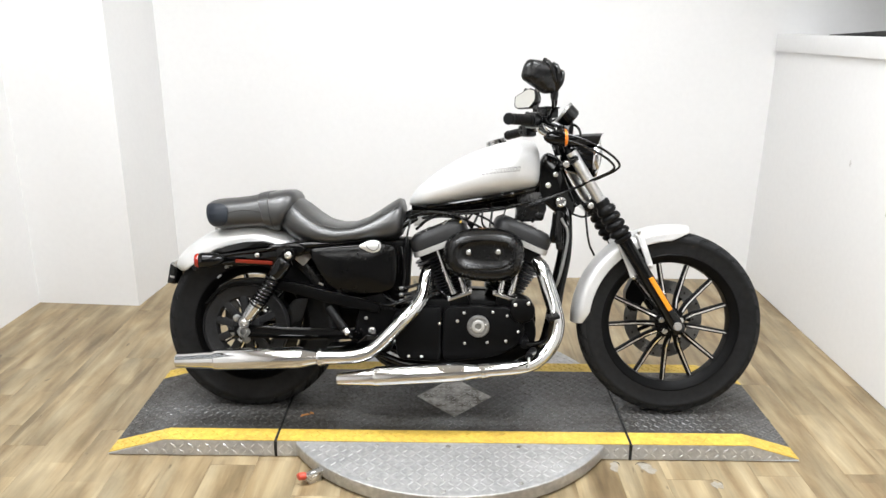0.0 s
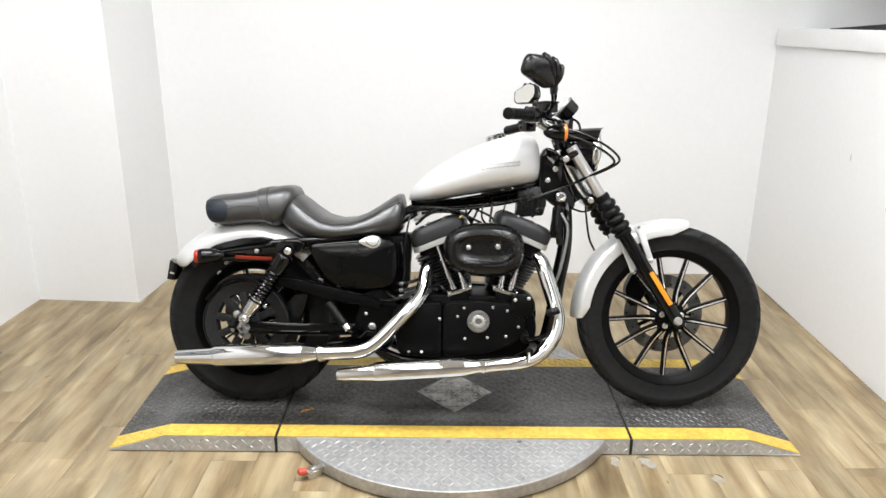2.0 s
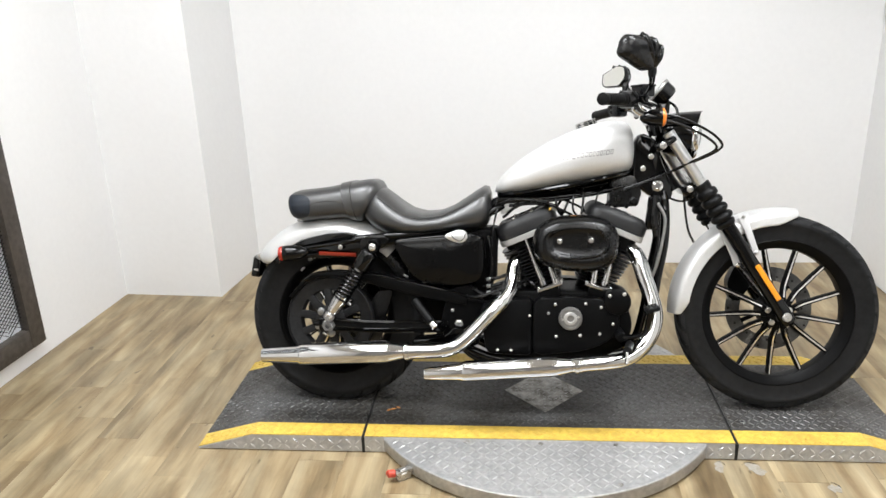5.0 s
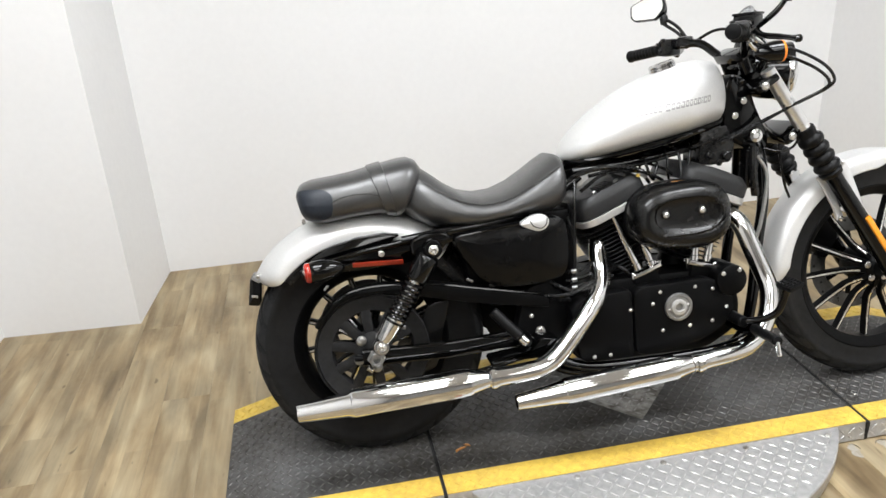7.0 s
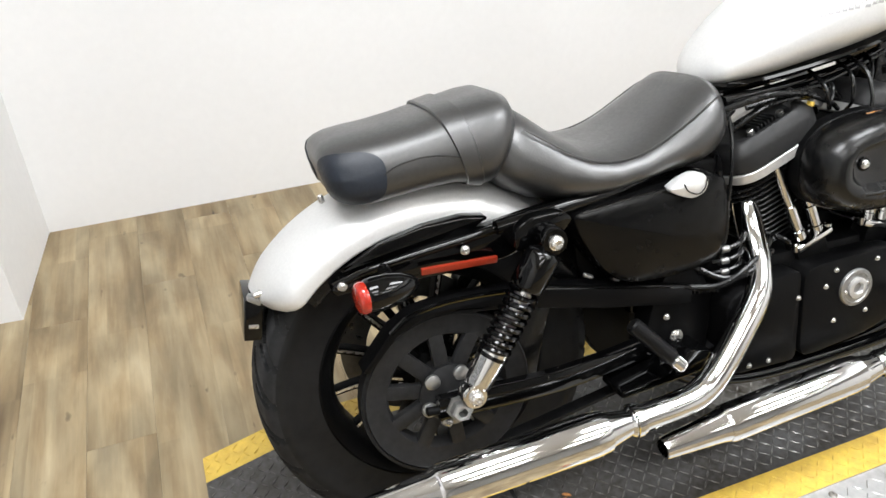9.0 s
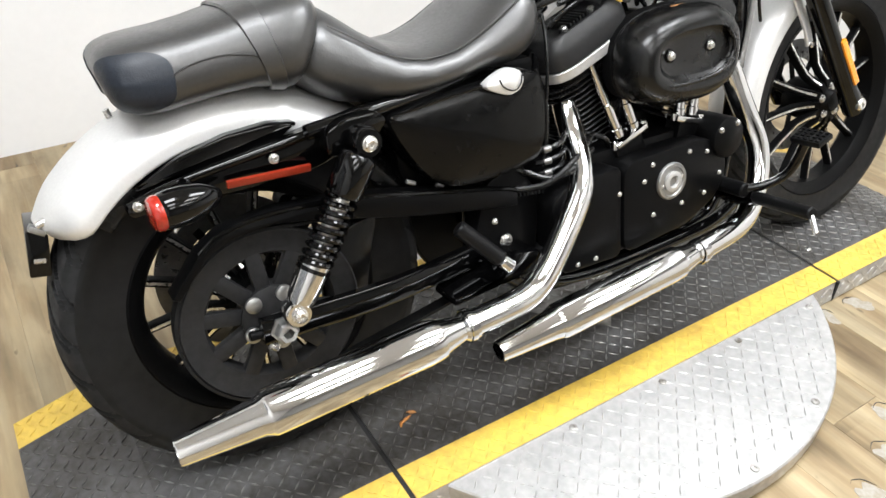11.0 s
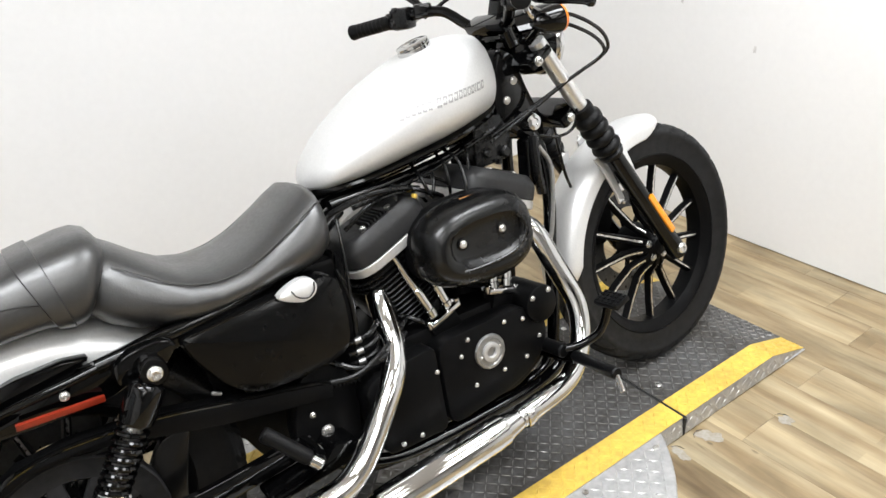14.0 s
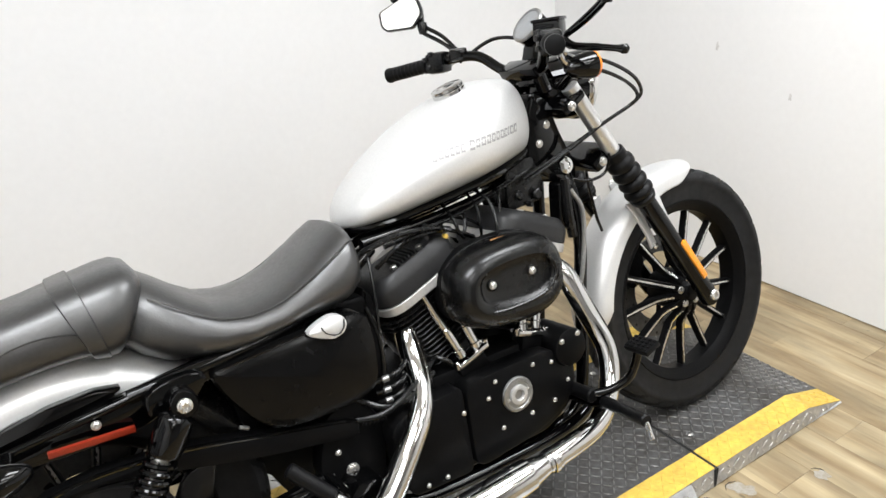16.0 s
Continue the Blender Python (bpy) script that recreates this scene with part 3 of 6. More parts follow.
def wheel(name, centre, R, W, rimr, rimw, grooves, hub_w, steer, label, phase):
    bm = lathe([(0.006, -hub_w), (0.024, -hub_w + 0.002), (0.03, -hub_w + 0.012), (0.052, -hub_w + 0.022), (0.056, -0.02), (0.05, 0), (0.056, 0.03), (0.05, hub_w)], n=40)
    root = part(name, bm, SATIN, bike, label)
    m = Matrix.Translation(centre)
    root.matrix_basis = (WHEEL_STEER @ m) if steer else m
    bm = tyre(R, W, rimr + 0.006, grooves, 0.0045 if steer else 0.009)
    place = root.matrix_basis
    for v in bm.verts:  # the tread flattens where it meets the deck
        d = (place @ v.co - DECK_P).dot(DECK_N)
        if d < 0:
            v.co = place.inverted() @ (place @ v.co - DECK_N * d)
    part("tyre", bm, [RUBBER, WORN, SHOULDER], root, "black grooved road tyre", smooth=50)
    part("rim", wheel_rim(rimr, rimw), SATIN, root, "black cast rim")
    first = None
    for i in range(13):
        a = radians(phase + i * 360 / 13)
        if first is None:
            first = part("spoke", spoke(0.040, rimr - 0.018, -hub_w + 0.014, -0.012), [SATIN, ALLOY], root, "black cast spoke with machined edges")
            first.matrix_basis = Matrix.Rotation(a, 4, "Y")
        else:
            again(first, Matrix.Rotation(a, 4, "Y"), root)
    return root


RC, FC = (0.0, 0.006, 0.301), (1.522, 0, 0.335)
rear_wheel = wheel("rear_wheel", RC, 0.318, 0.15, 0.205, 0.126, 26, 0.065, False, "black cast thirteen-spoke rear wheel", 7)
front_wheel = wheel("front_wheel", FC, 0.332, 0.10, 0.243, 0.084, 30, 0.06, True, "black cast thirteen-spoke front wheel", 10)


def body_ring(xb, zb, xt, zt, hy, e=2.6, n=40, taper=0.0, flat=0.0):
    """A soft closed section across the bike, standing from (xb, zb) to (xt, zt)."""
    out = []
    for i in range(n):
        t = 2 * math.pi * i / n
        c, s = math.cos(t), math.sin(t)
        u = math.copysign(abs(c) ** (2 / e), c)
        v = math.copysign(abs(s) ** (2 / e), s)
        k = (v + 1) / 2
        out.append((xb + (xt - xb) * k, hy * u * (1 - taper * max(0, v) - flat * max(0, -v)), zb + (zt - zb) * k))
    return out


# fuel tank
TTOP = [(0.568, 0.752), (0.574, 0.775), (0.590, 0.799), (0.624, 0.832), (0.674, 0.870), (0.755, 0.919), (0.855, 0.962), (0.935, 0.983), (0.975, 0.986), (1.008, 0.980), (1.022, 0.968), (1.030, 0.950), (1.034, 0.925)]
TBOT = [(0.568, 0.744), (0.59, 0.737), (0.676, 0.744), (0.855, 0.776), (0.99, 0.803), (1.018, 0.810), (1.029, 0.822), (1.034, 0.845)]
TWID = [(0.568, 0.014), (0.58, 0.055), (0.60, 0.080), (0.64, 0.102), (0.69, 0.119), (0.76, 0.136), (0.86, 0.149), (0.91, 0.144), (0.95, 0.131), (0.98, 0.116), (1.010, 0.098), (1.024, 0.086), (1.031, 0.074), (1.034, 0.058)]


def tank():
    xs = [0.568, 0.571, 0.577, 0.585, 0.597, 0.615, 0.64, 0.67, 0.71, 0.75, 0.79, 0.83, 0.87, 0.91, 0.945, 0.972, 0.993, 1.008, 1.018, 1.026, 1.031, 1.034]
    rings = [body_ring(x, table(TBOT, x), x, table(TTOP, x), table(TWID, x), 3.0, 52, 0.17) for x in xs]
    t = part("fuel_tank", loft(rings), SILVER, bike, "brushed silver painted teardrop fuel tank", smooth=60)
    # black strip under the tank stands in for the seam's shading
    rings = [body_ring(x, table(TBOT, x) - 0.012, x, table(TBOT, x) + 0.012, table(TWID, x) * 0.80, 3, 24) for x in xs[2:-2]]
    part("tank_seam", loft(rings), BLACK, t)
    return t


fuel_tank = tank()


# seats, which sit a little to one side
SEAT_Y = -0.013


def moved(bm, y):
    bmesh.ops.translate(bm, verts=bm.verts[:], vec=(0, y, 0))
    return bm


def rider_seat():
    # bottom x, bottom z, top x, top z, half width
    rows = [(0.1074, 0.6669, 0.1315, 0.7364, 0.0886), (0.12, 0.6482, 0.1508, 0.7607, 0.1103), (0.146, 0.625, 0.1759, 0.7596, 0.1261), (0.1846, 0.6051, 0.201, 0.7419, 0.1399), (0.2232, 0.5985, 0.2348, 0.7144, 0.1497),
            (0.2666, 0.5974, 0.2744, 0.689, 0.1566), (0.3197, 0.5996, 0.3226, 0.6768, 0.1586), (0.3728, 0.6051, 0.3767, 0.6802, 0.1527), (0.421, 0.6095, 0.4268, 0.7, 0.1468), (0.4645, 0.6095, 0.4703, 0.7276, 0.1448),
            (0.5031, 0.6117, 0.5069, 0.753, 0.1418), (0.5282, 0.6206, 0.532, 0.7673, 0.1369), (0.5446, 0.6338, 0.5465, 0.764, 0.128), (0.5523, 0.6559, 0.5523, 0.7464, 0.1103), (0.5552, 0.6923, 0.5552, 0.7254, 0.0788)]
    seat = part("rider_seat", moved(loft([body_ring(*r, 3.0, 44, 0.16, 0.0) for r in rows]), SEAT_Y), LEATHER, bike, "black vinyl scooped rider seat with worn sheen", smooth=70)
    for sgn in (-1, 1):
        pts = []
        for xb, zb, xt, zt, hy in rows[2:-2]:
            k = 0.80
            pts.append((xb + (xt - xb) * k, SEAT_Y + sgn * hy * 0.885, zb + (zt - zb) * k))
        part("piping", tube(smooth_path(pts, 4), 0.0015, 8), LEATHER, seat)
    return seat


def pillion():
    rows = [(-0.1474, 0.6842, -0.1562, 0.7144, 0.063), (-0.1445, 0.6692, -0.1562, 0.7305, 0.0861), (-0.1366, 0.6573, -0.1503, 0.7413, 0.1019), (-0.124, 0.6487, -0.1396, 0.7478, 0.1124), (-0.1044, 0.6433, -0.122, 0.7532, 0.1187),
            (-0.0771, 0.6433, -0.0956, 0.7564, 0.1218), (-0.038, 0.6487, -0.0556, 0.7596, 0.1229), (0.0059, 0.653, -0.0087, 0.7661, 0.1239), (0.0547, 0.6541, 0.0401, 0.7758, 0.125), (0.0782, 0.6487, 0.084, 0.7844, 0.127),
            (0.0967, 0.6433, 0.1192, 0.7908, 0.1292), (0.1065, 0.6433, 0.1436, 0.7919, 0.1281), (0.1123, 0.6466, 0.1612, 0.7844, 0.1239), (0.1182, 0.6552, 0.1719, 0.7671, 0.1145), (0.127, 0.6756, 0.1758, 0.7467, 0.0945)]
    seat = part("passenger_seat", moved(loft([body_ring(*r, 3.4, 44, 0.14) for r in rows]), SEAT_Y), LEATHER, bike, "black vinyl passenger pillion with a strap", smooth=70)
    strap = [(0.0743, 0.6476, 0.0313, 0.7758, 0.125), (0.0762, 0.6455, 0.0332, 0.7795, 0.1286), (0.0977, 0.6412, 0.0684, 0.7865, 0.1318), (0.0996, 0.6423, 0.0704, 0.7833, 0.1292)]
    part("strap", moved(loft([body_ring(*r, 3.4, 44, 0.14) for r in strap], cap=False), SEAT_Y), LEATHER, seat, "black vinyl grab strap over the pillion")
    for sgn in (-1, 1):
        pts = []
        for x, z in ((-0.080, 0.690), (-0.062, 0.704), (-0.035, 0.713), (0.0, 0.717), (0.035, 0.714), (0.062, 0.706), (0.082, 0.694)):
            ok, loc, nn, _ = seat.ray_cast(Vector((x, sgn * 0.4, z)), Vector((0, -sgn, 0)))
            pts.append(loc + nn * 0.0004 if ok else Vector((x, sgn * 0.12, z)))
        part("piping", tube(smooth_path(pts, 5), 0.0015, 8), STITCH, seat)
        # dark navy patch laid over the rear corner
        nrm = Vector((-0.66, sgn * 0.75, 0)).normalized()
        u = Vector((nrm.y, -nrm.x, 0))
        c = Vector((-0.116, SEAT_Y + sgn * 0.094, 0.697))
        rings = []
        for f in (1.0, 0.985, 0.88, 0.75, 0.62, 0.5, 0.37, 0.25, 0.12, 0.04):
            ring = []
            for i in range(32):
                t = 2 * math.pi * i / 32
                ct, st = math.cos(t), math.sin(t)
                q = c + u * (0.058 * f * math.copysign(abs(ct) ** 0.72, ct)) + Vector((0, 0, 0.040 * f * math.copysign(abs(st) ** 0.72, st)))
                ok, loc, nn, _ = seat.ray_cast(q + nrm * 0.2, -nrm)
                loc, nn = (loc, nn) if ok else (q, nrm)
                ring.append(loc + nn * (-0.0012 if f == 1.0 else 0.0022))
            rings.append(ring)
        part("end_panel", loft(rings), NAVY, seat, "dark navy patch over the seat's rear corner", 60)
    return seat


rider_seat()
pillion()


# mudguards
def guard(c, rows, hw, skirt, thick=0.003, e=0.55):
    """A mudguard swept round a wheel. rows: angle, radius, width factor, skirt factor."""
    rings = []
    for ang, r, wf, sf in rows:
        a = radians(ang)
        cross = []
        m = 14
        for i in range(-m, m + 1):
            t = i / m
            s = math.copysign(min(1, abs(t) / 0.62), t)
            y = hw * wf * math.sin(s * math.pi / 2)
            d = (1 - math.cos(s * math.pi / 2)) * hw * wf * e
            if abs(t) > 0.62:
                d += (abs(t) - 0.62) / 0.38 * skirt * sf
            cross.append((y, r - d))
        inner = [(y * (1 - thick / hw), q - thick) for y, q in reversed(cross)]
        rings.append([(c[0] + q * math.cos(a), y, c[2] + q * math.sin(a)) for y, q in cross + inner])
    return loft(rings)


rows = [(144 - k * 2.0, (0.3615, 0.363, 0.3645, 0.366, 0.367)[min(k, 4)], (0.62, 0.83, 0.93, 0.98, 1)[min(k, 4)], (0.05, 0.3, 0.65, 0.9, 1)[min(k, 4)]) for k in range(0, 49)]
rear_fender = part("rear_fender", guard(RC, rows, 0.104, 0.012), SILVER, bike, "brushed silver rear mudguard", smooth=50)
rows = [(181 - k * 4.0, 0.357, (0.8, 0.93, 1)[k] if k < 3 else (1 if k < 23 else (0.97, 0.88, 0.70)[k - 23]), (0.3, 0.7, 1)[k] if k < 3 else (1 if k < 23 else (0.7, 0.35, 0.05)[k - 23])) for k in range(0, 26)]
front_fender = front("front_fender", guard(FC, rows, 0.062, 0.022), SILVER, None, "brushed silver front mudguard", 50)

# exhaust: a chrome shield over each pipe, the pipe itself showing along its front edge
def even_path(pts, k=10, rounds=30):
    """A soft curve with its small wobbles drawn out."""
    out = smooth_path(pts, k)
    for _ in range(rounds):
        out = [out[0]] + [(a + 2 * b + c) / 4 for a, b, c in zip(out, out[1:], out[2:])] + [out[-1]]
    return out


rear_path = even_path([(0.650, -0.070, 0.520), (0.640, -0.095, 0.492), (0.635, -0.118, 0.452), (0.622, -0.155, 0.410), (0.593, -0.190, 0.377), (0.560, -0.206, 0.344), (0.512, -0.222, 0.294), (0.472, -0.233, 0.256), (0.440, -0.239, 0.238), (0.400, -0.247, 0.230), (0.285, -0.250, 0.2255)])
rear_pipe = part("rear_exhaust_pipe", tube([p + Vector((-0.0015, 0, 0)) for p in rear_path], 0.0250, 40), CHROME, bike, "chrome heat shield over the rear exhaust pipe", 50)
front_path = even_path([(1.015, -0.080, 0.560), (1.038, -0.104, 0.545), (1.052, -0.120, 0.515), (1.067, -0.132, 0.465), (1.090, -0.150, 0.394), (1.099, -0.170, 0.347), (1.086, -0.188, 0.288), (1.051, -0.207, 0.238), (1.003, -0.226, 0.210), (0.94, -0.241, 0.203), (0.83, -0.249, 0.193)])
front_pipe = part("front_exhaust_pipe", tube([p + Vector((-0.0015, 0, 0)) for p in front_path], 0.0242, 40), CHROME, bike, "chrome heat shield over the front exhaust pipe", 50)
part("inner_pipe", tube([p + Vector((0.0105, 0.004, 0)) for p in rear_path if p.z > 0.262], 0.0185, 28), CHROME, rear_pipe, "chrome pipe under the shield")
part("inner_pipe", tube([p + Vector((0.0105, 0.004, 0)) for p in front_path if p.z > 0.225], 0.0180, 28), CHROME, front_pipe, "chrome pipe under the shield")


def muffler(prof, a, b):
    """A turned silencer from a to b; prof: (share of the way, radius)."""
    a, b = Vector(a), Vector(b)
    ln = (b - a).length
    outer = [(r, t * ln) for t, r in prof]
    inner = [(prof[0][1] - 0.003, 0.0), (prof[0][1] - 0.004, 0.08), (0.004, 0.082)]
    return lathe(list(reversed(inner)) + outer, a, b - a, 56)


m1 = part("upper_silencer", muffler([(0, 0.0215), (0.005, 0.0225), (0.245, 0.031), (0.26, 0.0345), (0.28, 0.0355), (0.80, 0.0365), (0.845, 0.035), (0.86, 0.0335), (0.95, 0.023), (0.96, 0.0275), (1.0, 0.0275)],
            (-0.205, -0.253, 0.2005), (0.304, -0.250, 0.2260)), CHROME, bike, "long chrome tapered upper silencer")
m2 = part("lower_silencer", muffler([(0, 0.0195), (0.006, 0.0205), (0.22, 0.029), (0.245, 0.0315), (0.27, 0.0325), (0.79, 0.0325), (0.85, 0.0305), (0.95, 0.021), (0.96, 0.0245), (1.0, 0.0245)],
            (0.349, -0.252, 0.152), (0.86, -0.248, 0.194)), CHROME, bike, "long chrome tapered lower silencer")


def half_shell(a, b, rows, a0, a1, n=28):
    """A thin rolled sheet round part of a silencer; rows: (share of the way, radius); angles from straight up towards the outside."""
    a, b = Vector(a), Vector(b)
    d = (b - a).normalized()
    up = (Vector((0, 0, 1)) - d * d.z).normalized()
    side = d.cross(up)
    if side.y > 0:
        side = -side
    rings = []
    for t, r in rows:
        c = a + (b - a) * t
        arc = [radians(a0 + (a1 - a0) * i / n) for i in range(n + 1)]
        rings.append([c + r * (math.cos(k) * up + math.sin(k) * side) for k in arc] + [c + (r - 0.0014) * (math.cos(k) * up + math.sin(k) * side) for k in reversed(arc)])
    return loft(rings)


part("heat_shield", half_shell((-0.205, -0.253, 0.2005), (0.304, -0.250, 0.2260), [(0.262, 0.0350), (0.275, 0.0385), (0.80, 0.0392), (0.845, 0.0378), (0.862, 0.0362)], -70, 128), CHROME, m1, "chrome rolled heat shield")
part("heat_shield", half_shell((0.349, -0.252, 0.152), (0.86, -0.248, 0.194), [(0.248, 0.0325), (0.262, 0.0355), (0.79, 0.0355), (0.85, 0.0335)], -70, 128), CHROME, m2, "chrome rolled heat shield")


# ---- bolts ----
def bolt_head(r=0.006, h=0.005):
    """A domed bolt head on a washer, standing along -y."""
    return lathe([(r * 1.25, 0), (r * 1.25, -h * 0.25), (r, -h * 0.3), (r, -h * 0.75), (r * 0.7, -h), (r * 0.45, -h), (r * 0.4, -h * 0.6)], n=14)


def bolts(parent, places, r=0.006, h=0.005, material=None):
    first = None
    for x, y, z in places:
        if first is None:
            first = part("bolt", bolt_head(r, h), material or STEEL, parent, "bright bolt head")
            first.matrix_basis = pose(x, y, z)
        else:
            again(first, pose(x, y, z), parent)


# ---- engine ----
def slab(o, d, s0, s1, half, hy, e=4.0, grow=0.0, n=28, soft=0.004):
    """A rounded block across a cylinder's axis: from s0 to s1 along d, half wide in the bike's plane and hy across."""
    d = Vector(d).normalized()
    p = Vector((d.z, 0, -d.x))
    o = Vector(o)

    def ring(s, k):
        out = []
        for i in range(n):
            t = 2 * math.pi * i / n
            c, q = math.cos(t), math.sin(t)
            u, v = math.copysign(abs(c) ** (2 / e), c), math.copysign(abs(q) ** (2 / e), q)
            out.append(o + d * s + p * (half * k * u) + Vector((0, hy * k * v, 0)))
        return out
    k0 = 1 - soft / half
    return loft([ring(s0, k0), ring(s0 + soft, 1), ring(s1 - soft, 1 - grow), ring(s1, k0 - grow)])


def rocker_rings(o, d, rows, e=4.5, n=44):
    """Rounded sections across a cylinder's axis; rows: way along d, half length in the bike's plane, half width."""
    d = Vector(d).normalized()
    p = Vector((d.z, 0, -d.x))
    out = []
    for s, half, hy in rows:
        ring = []
        for i in range(n):
            t = 2 * math.pi * i / n
            c, q = math.cos(t), math.sin(t)
            ring.append(Vector(o) + d * s + p * (half * math.copysign(abs(c) ** (2 / e), c)) + Vector((0, hy * math.copysign(abs(q) ** (2 / e), q), 0)))
        out.append(ring)
    return loft(out)


def engine():
    case = [(0.545, 0.205), (0.60, 0.185), (0.93, 0.185), (1.02, 0.235), (1.035, 0.31), (1.005, 0.40), (0.97, 0.418), (0.62, 0.418), (0.545, 0.39)]
    eng = part("engine", plate(case, 0.12, -0.135, 0.012, 0.03), SATIN, bike, "black V-twin engine crankcase")
    # right-side covers
    gear = [(0.703, 0.397), (0.80, 0.402), (0.93, 0.402), (0.985, 0.36), (0.985, 0.30), (0.962, 0.268), (0.915, 0.240), (0.855, 0.222), (0.703, 0.205)]
    g = part("gearcase_cover", plate(gear, -0.13, -0.185, 0.006, 0.035), SATIN, eng, "black gearcase cover with bright bolts")
    spr = [(0.527, 0.362), (0.560, 0.386), (0.636, 0.392), (0.699, 0.397), (0.699, 0.205), (0.560, 0.208), (0.545, 0.225)]
    part("sprocket_cover", plate(spr, -0.12, -0.183, 0.006, 0.02), SATIN, eng, "black sprocket cover")
    for x, z in ((0.692, 0.340), (0.754, 0.350), (0.776, 0.380), (0.875, 0.384), (0.925, 0.373), (0.858, 0.278), (0.780, 0.273), (0.922, 0.284), (0.964, 0.318), (0.631, 0.222), (0.586, 0.222)):
        bolts(eng, [(x, -0.185 if x > 0.7 else -0.183, z)], 0.0042, 0.0045)
    tc = part("timer_cover", lathe([(0.039, 0.0), (0.039, -0.004), (0.037, -0.007), (0.031, -0.0075), (0.029, -0.005), (0.010, -0.005), (0.004, -0.005)], (0.826, -0.184, 0.334), (0, 1, 0), 40), DULL, eng, "round machined timer cover")
    part("cover_ring", lathe([(0.0215, -0.004), (0.0215, -0.010), (0.019, -0.0112), (0.0125, -0.0112), (0.011, -0.009), (0.011, -0.004)], (0.826, -0.184, 0.334), (0, 1, 0), 36, True), BAND, tc, "bright turned ring")
    bolts(eng, [(0.826 + 0.026 * math.cos(a), -0.189, 0.334 + 0.026 * math.sin(a)) for a in (0.2, 0.2 + math.pi)], 0.003, 0.003)
    part("oil_pump_cover", lathe([(0.043, 0.05), (0.043, -0.048), (0.0415, -0.0525), (0.038, -0.055), (0.0, -0.0555)], (0.977, -0.142, 0.392), (0, 1, 0), 40), SATIN, eng, "round black cam cover")
    bolts(eng, [(0.977 + 0.034 * math.cos(a), -0.197, 0.392 + 0.034 * math.sin(a)) for a in (2.45, 0.95)], 0.0052, 0.005)
    # left-side primary cover
    prim = [(0.50, 0.30), (0.55, 0.40), (0.70, 0.43), (0.95, 0.42), (1.05, 0.36), (1.05, 0.26), (0.95, 0.20), (0.60, 0.20)]
    part("primary_cover", plate(prim, 0.11, 0.185, 0.01, 0.05), SATIN, eng, "black primary drive cover")
    # cylinders
    for o, d, nm in (((0.794, 0, 0.303), (-0.383, 0, 0.924), "rear"), ((0.855, 0, 0.300), (0.383, 0, 0.924), "front")):
        o, d = Vector(o), Vector(d)
        p = Vector((d.z, 0, -d.x))
        cyl = part("cylinder", tube([o + d * 0.10, o + d * 0.29], 0.052, 28), SATIN, eng, "black finned engine cylinder")
        for k in range(13):
            s = 0.140 + k * 0.0122
            w = 0.068 + 0.0024 * k
            part("fin", slab(o, d, s, s + 0.0040, w, 0.092 + 0.002 * k, 3.4, soft=0.0015), FIN, cyl)
        o = o + p * (0.020 if nm == "rear" else -0.020)
        lift_ = -0.008 if nm == "rear" else 0.014
        top = 0.386 if nm == "rear" else 0.405
        part("cylinder_head", slab(o, d, 0.289, 0.317 + lift_, 0.094, 0.118, 4.0), SATIN, eng, "black cylinder head")
        z0 = 0.337 + lift_
        part("rocker_band", slab(o, d, 0.317 + lift_, z0, 0.109, 0.135, 4.5, soft=0.002), BAND, eng, "silver lower rocker box band")
        h = top - z0
        rows = [(z0, 0.104, 0.130), (z0 + 0.003, 0.1075, 0.1345), (z0 + h * 0.55, 0.107, 0.134), (z0 + h * 0.70, 0.1035, 0.131), (z0 + h * 0.94, 0.090, 0.123), (top, 0.085, 0.119),
                (top, 0.076, 0.112), (top - 0.007, 0.071, 0.108)]
        box_ = part("rocker_cover", rocker_rings(o, d, rows), ROCKER, eng, "black ribbed rocker cover")
        for k in range(6):
            c = o + d * (top - 0.002) + p * (-0.019 + k * 0.0082) + Vector((0, -0.070, 0))
            part("rib", box(c, (0.0042, 0.066, 0.011), Matrix.Rotation(math.atan2(d.x, d.z), 4, "Y"), 0.0012), ROCKER, box_)
        for u in (-0.033, 0.036):
            for y in (-0.097, 0.097):
                c = o + d * (top - 0.008) + p * u + Vector((0, y, 0))
                b_ = part("bolt", rod(c, c + d * 0.012, 0.0072, 12), STEEL, box_, "bright bolt head")
                part("washer", rod(c, c + d * 0.003, 0.0105, 14), SATIN, b_)
        part("spark_plug_lead", tube(smooth_path([o + d * 0.30 + Vector((0, -0.07, 0)) + p * (0.06 if nm == "rear" else -0.06), o + d * 0.36 + p * (0.11 if nm == "rear" else -0.11) + Vector((0, -0.06, 0)), (0.80, -0.03, 0.72)], 8), 0.004, 8), PLASTIC, eng)
    # pushrod tubes and tappet blocks
    for top, low in (((0.676, -0.116, 0.595), (0.738, -0.128, 0.436)), ((0.735, -0.116, 0.570), (0.778, -0.128, 0.443)),
                     ((0.922, -0.116, 0.570), (0.901, -0.128, 0.443)), ((0.975, -0.116, 0.595), (0.938, -0.128, 0.436))):
        t, l = Vector(top), Vector(low)
        part("pushrod_tube", tube([l, l + (t - l) * 0.10, l + (t - l) * 0.11, l + (t - l) * 0.42, l + (t - l) * 0.43, t], [0.0125, 0.0125, 0.0105, 0.0105, 0.0088, 0.0088], 16), CHROME, eng, "chrome pushrod tube")
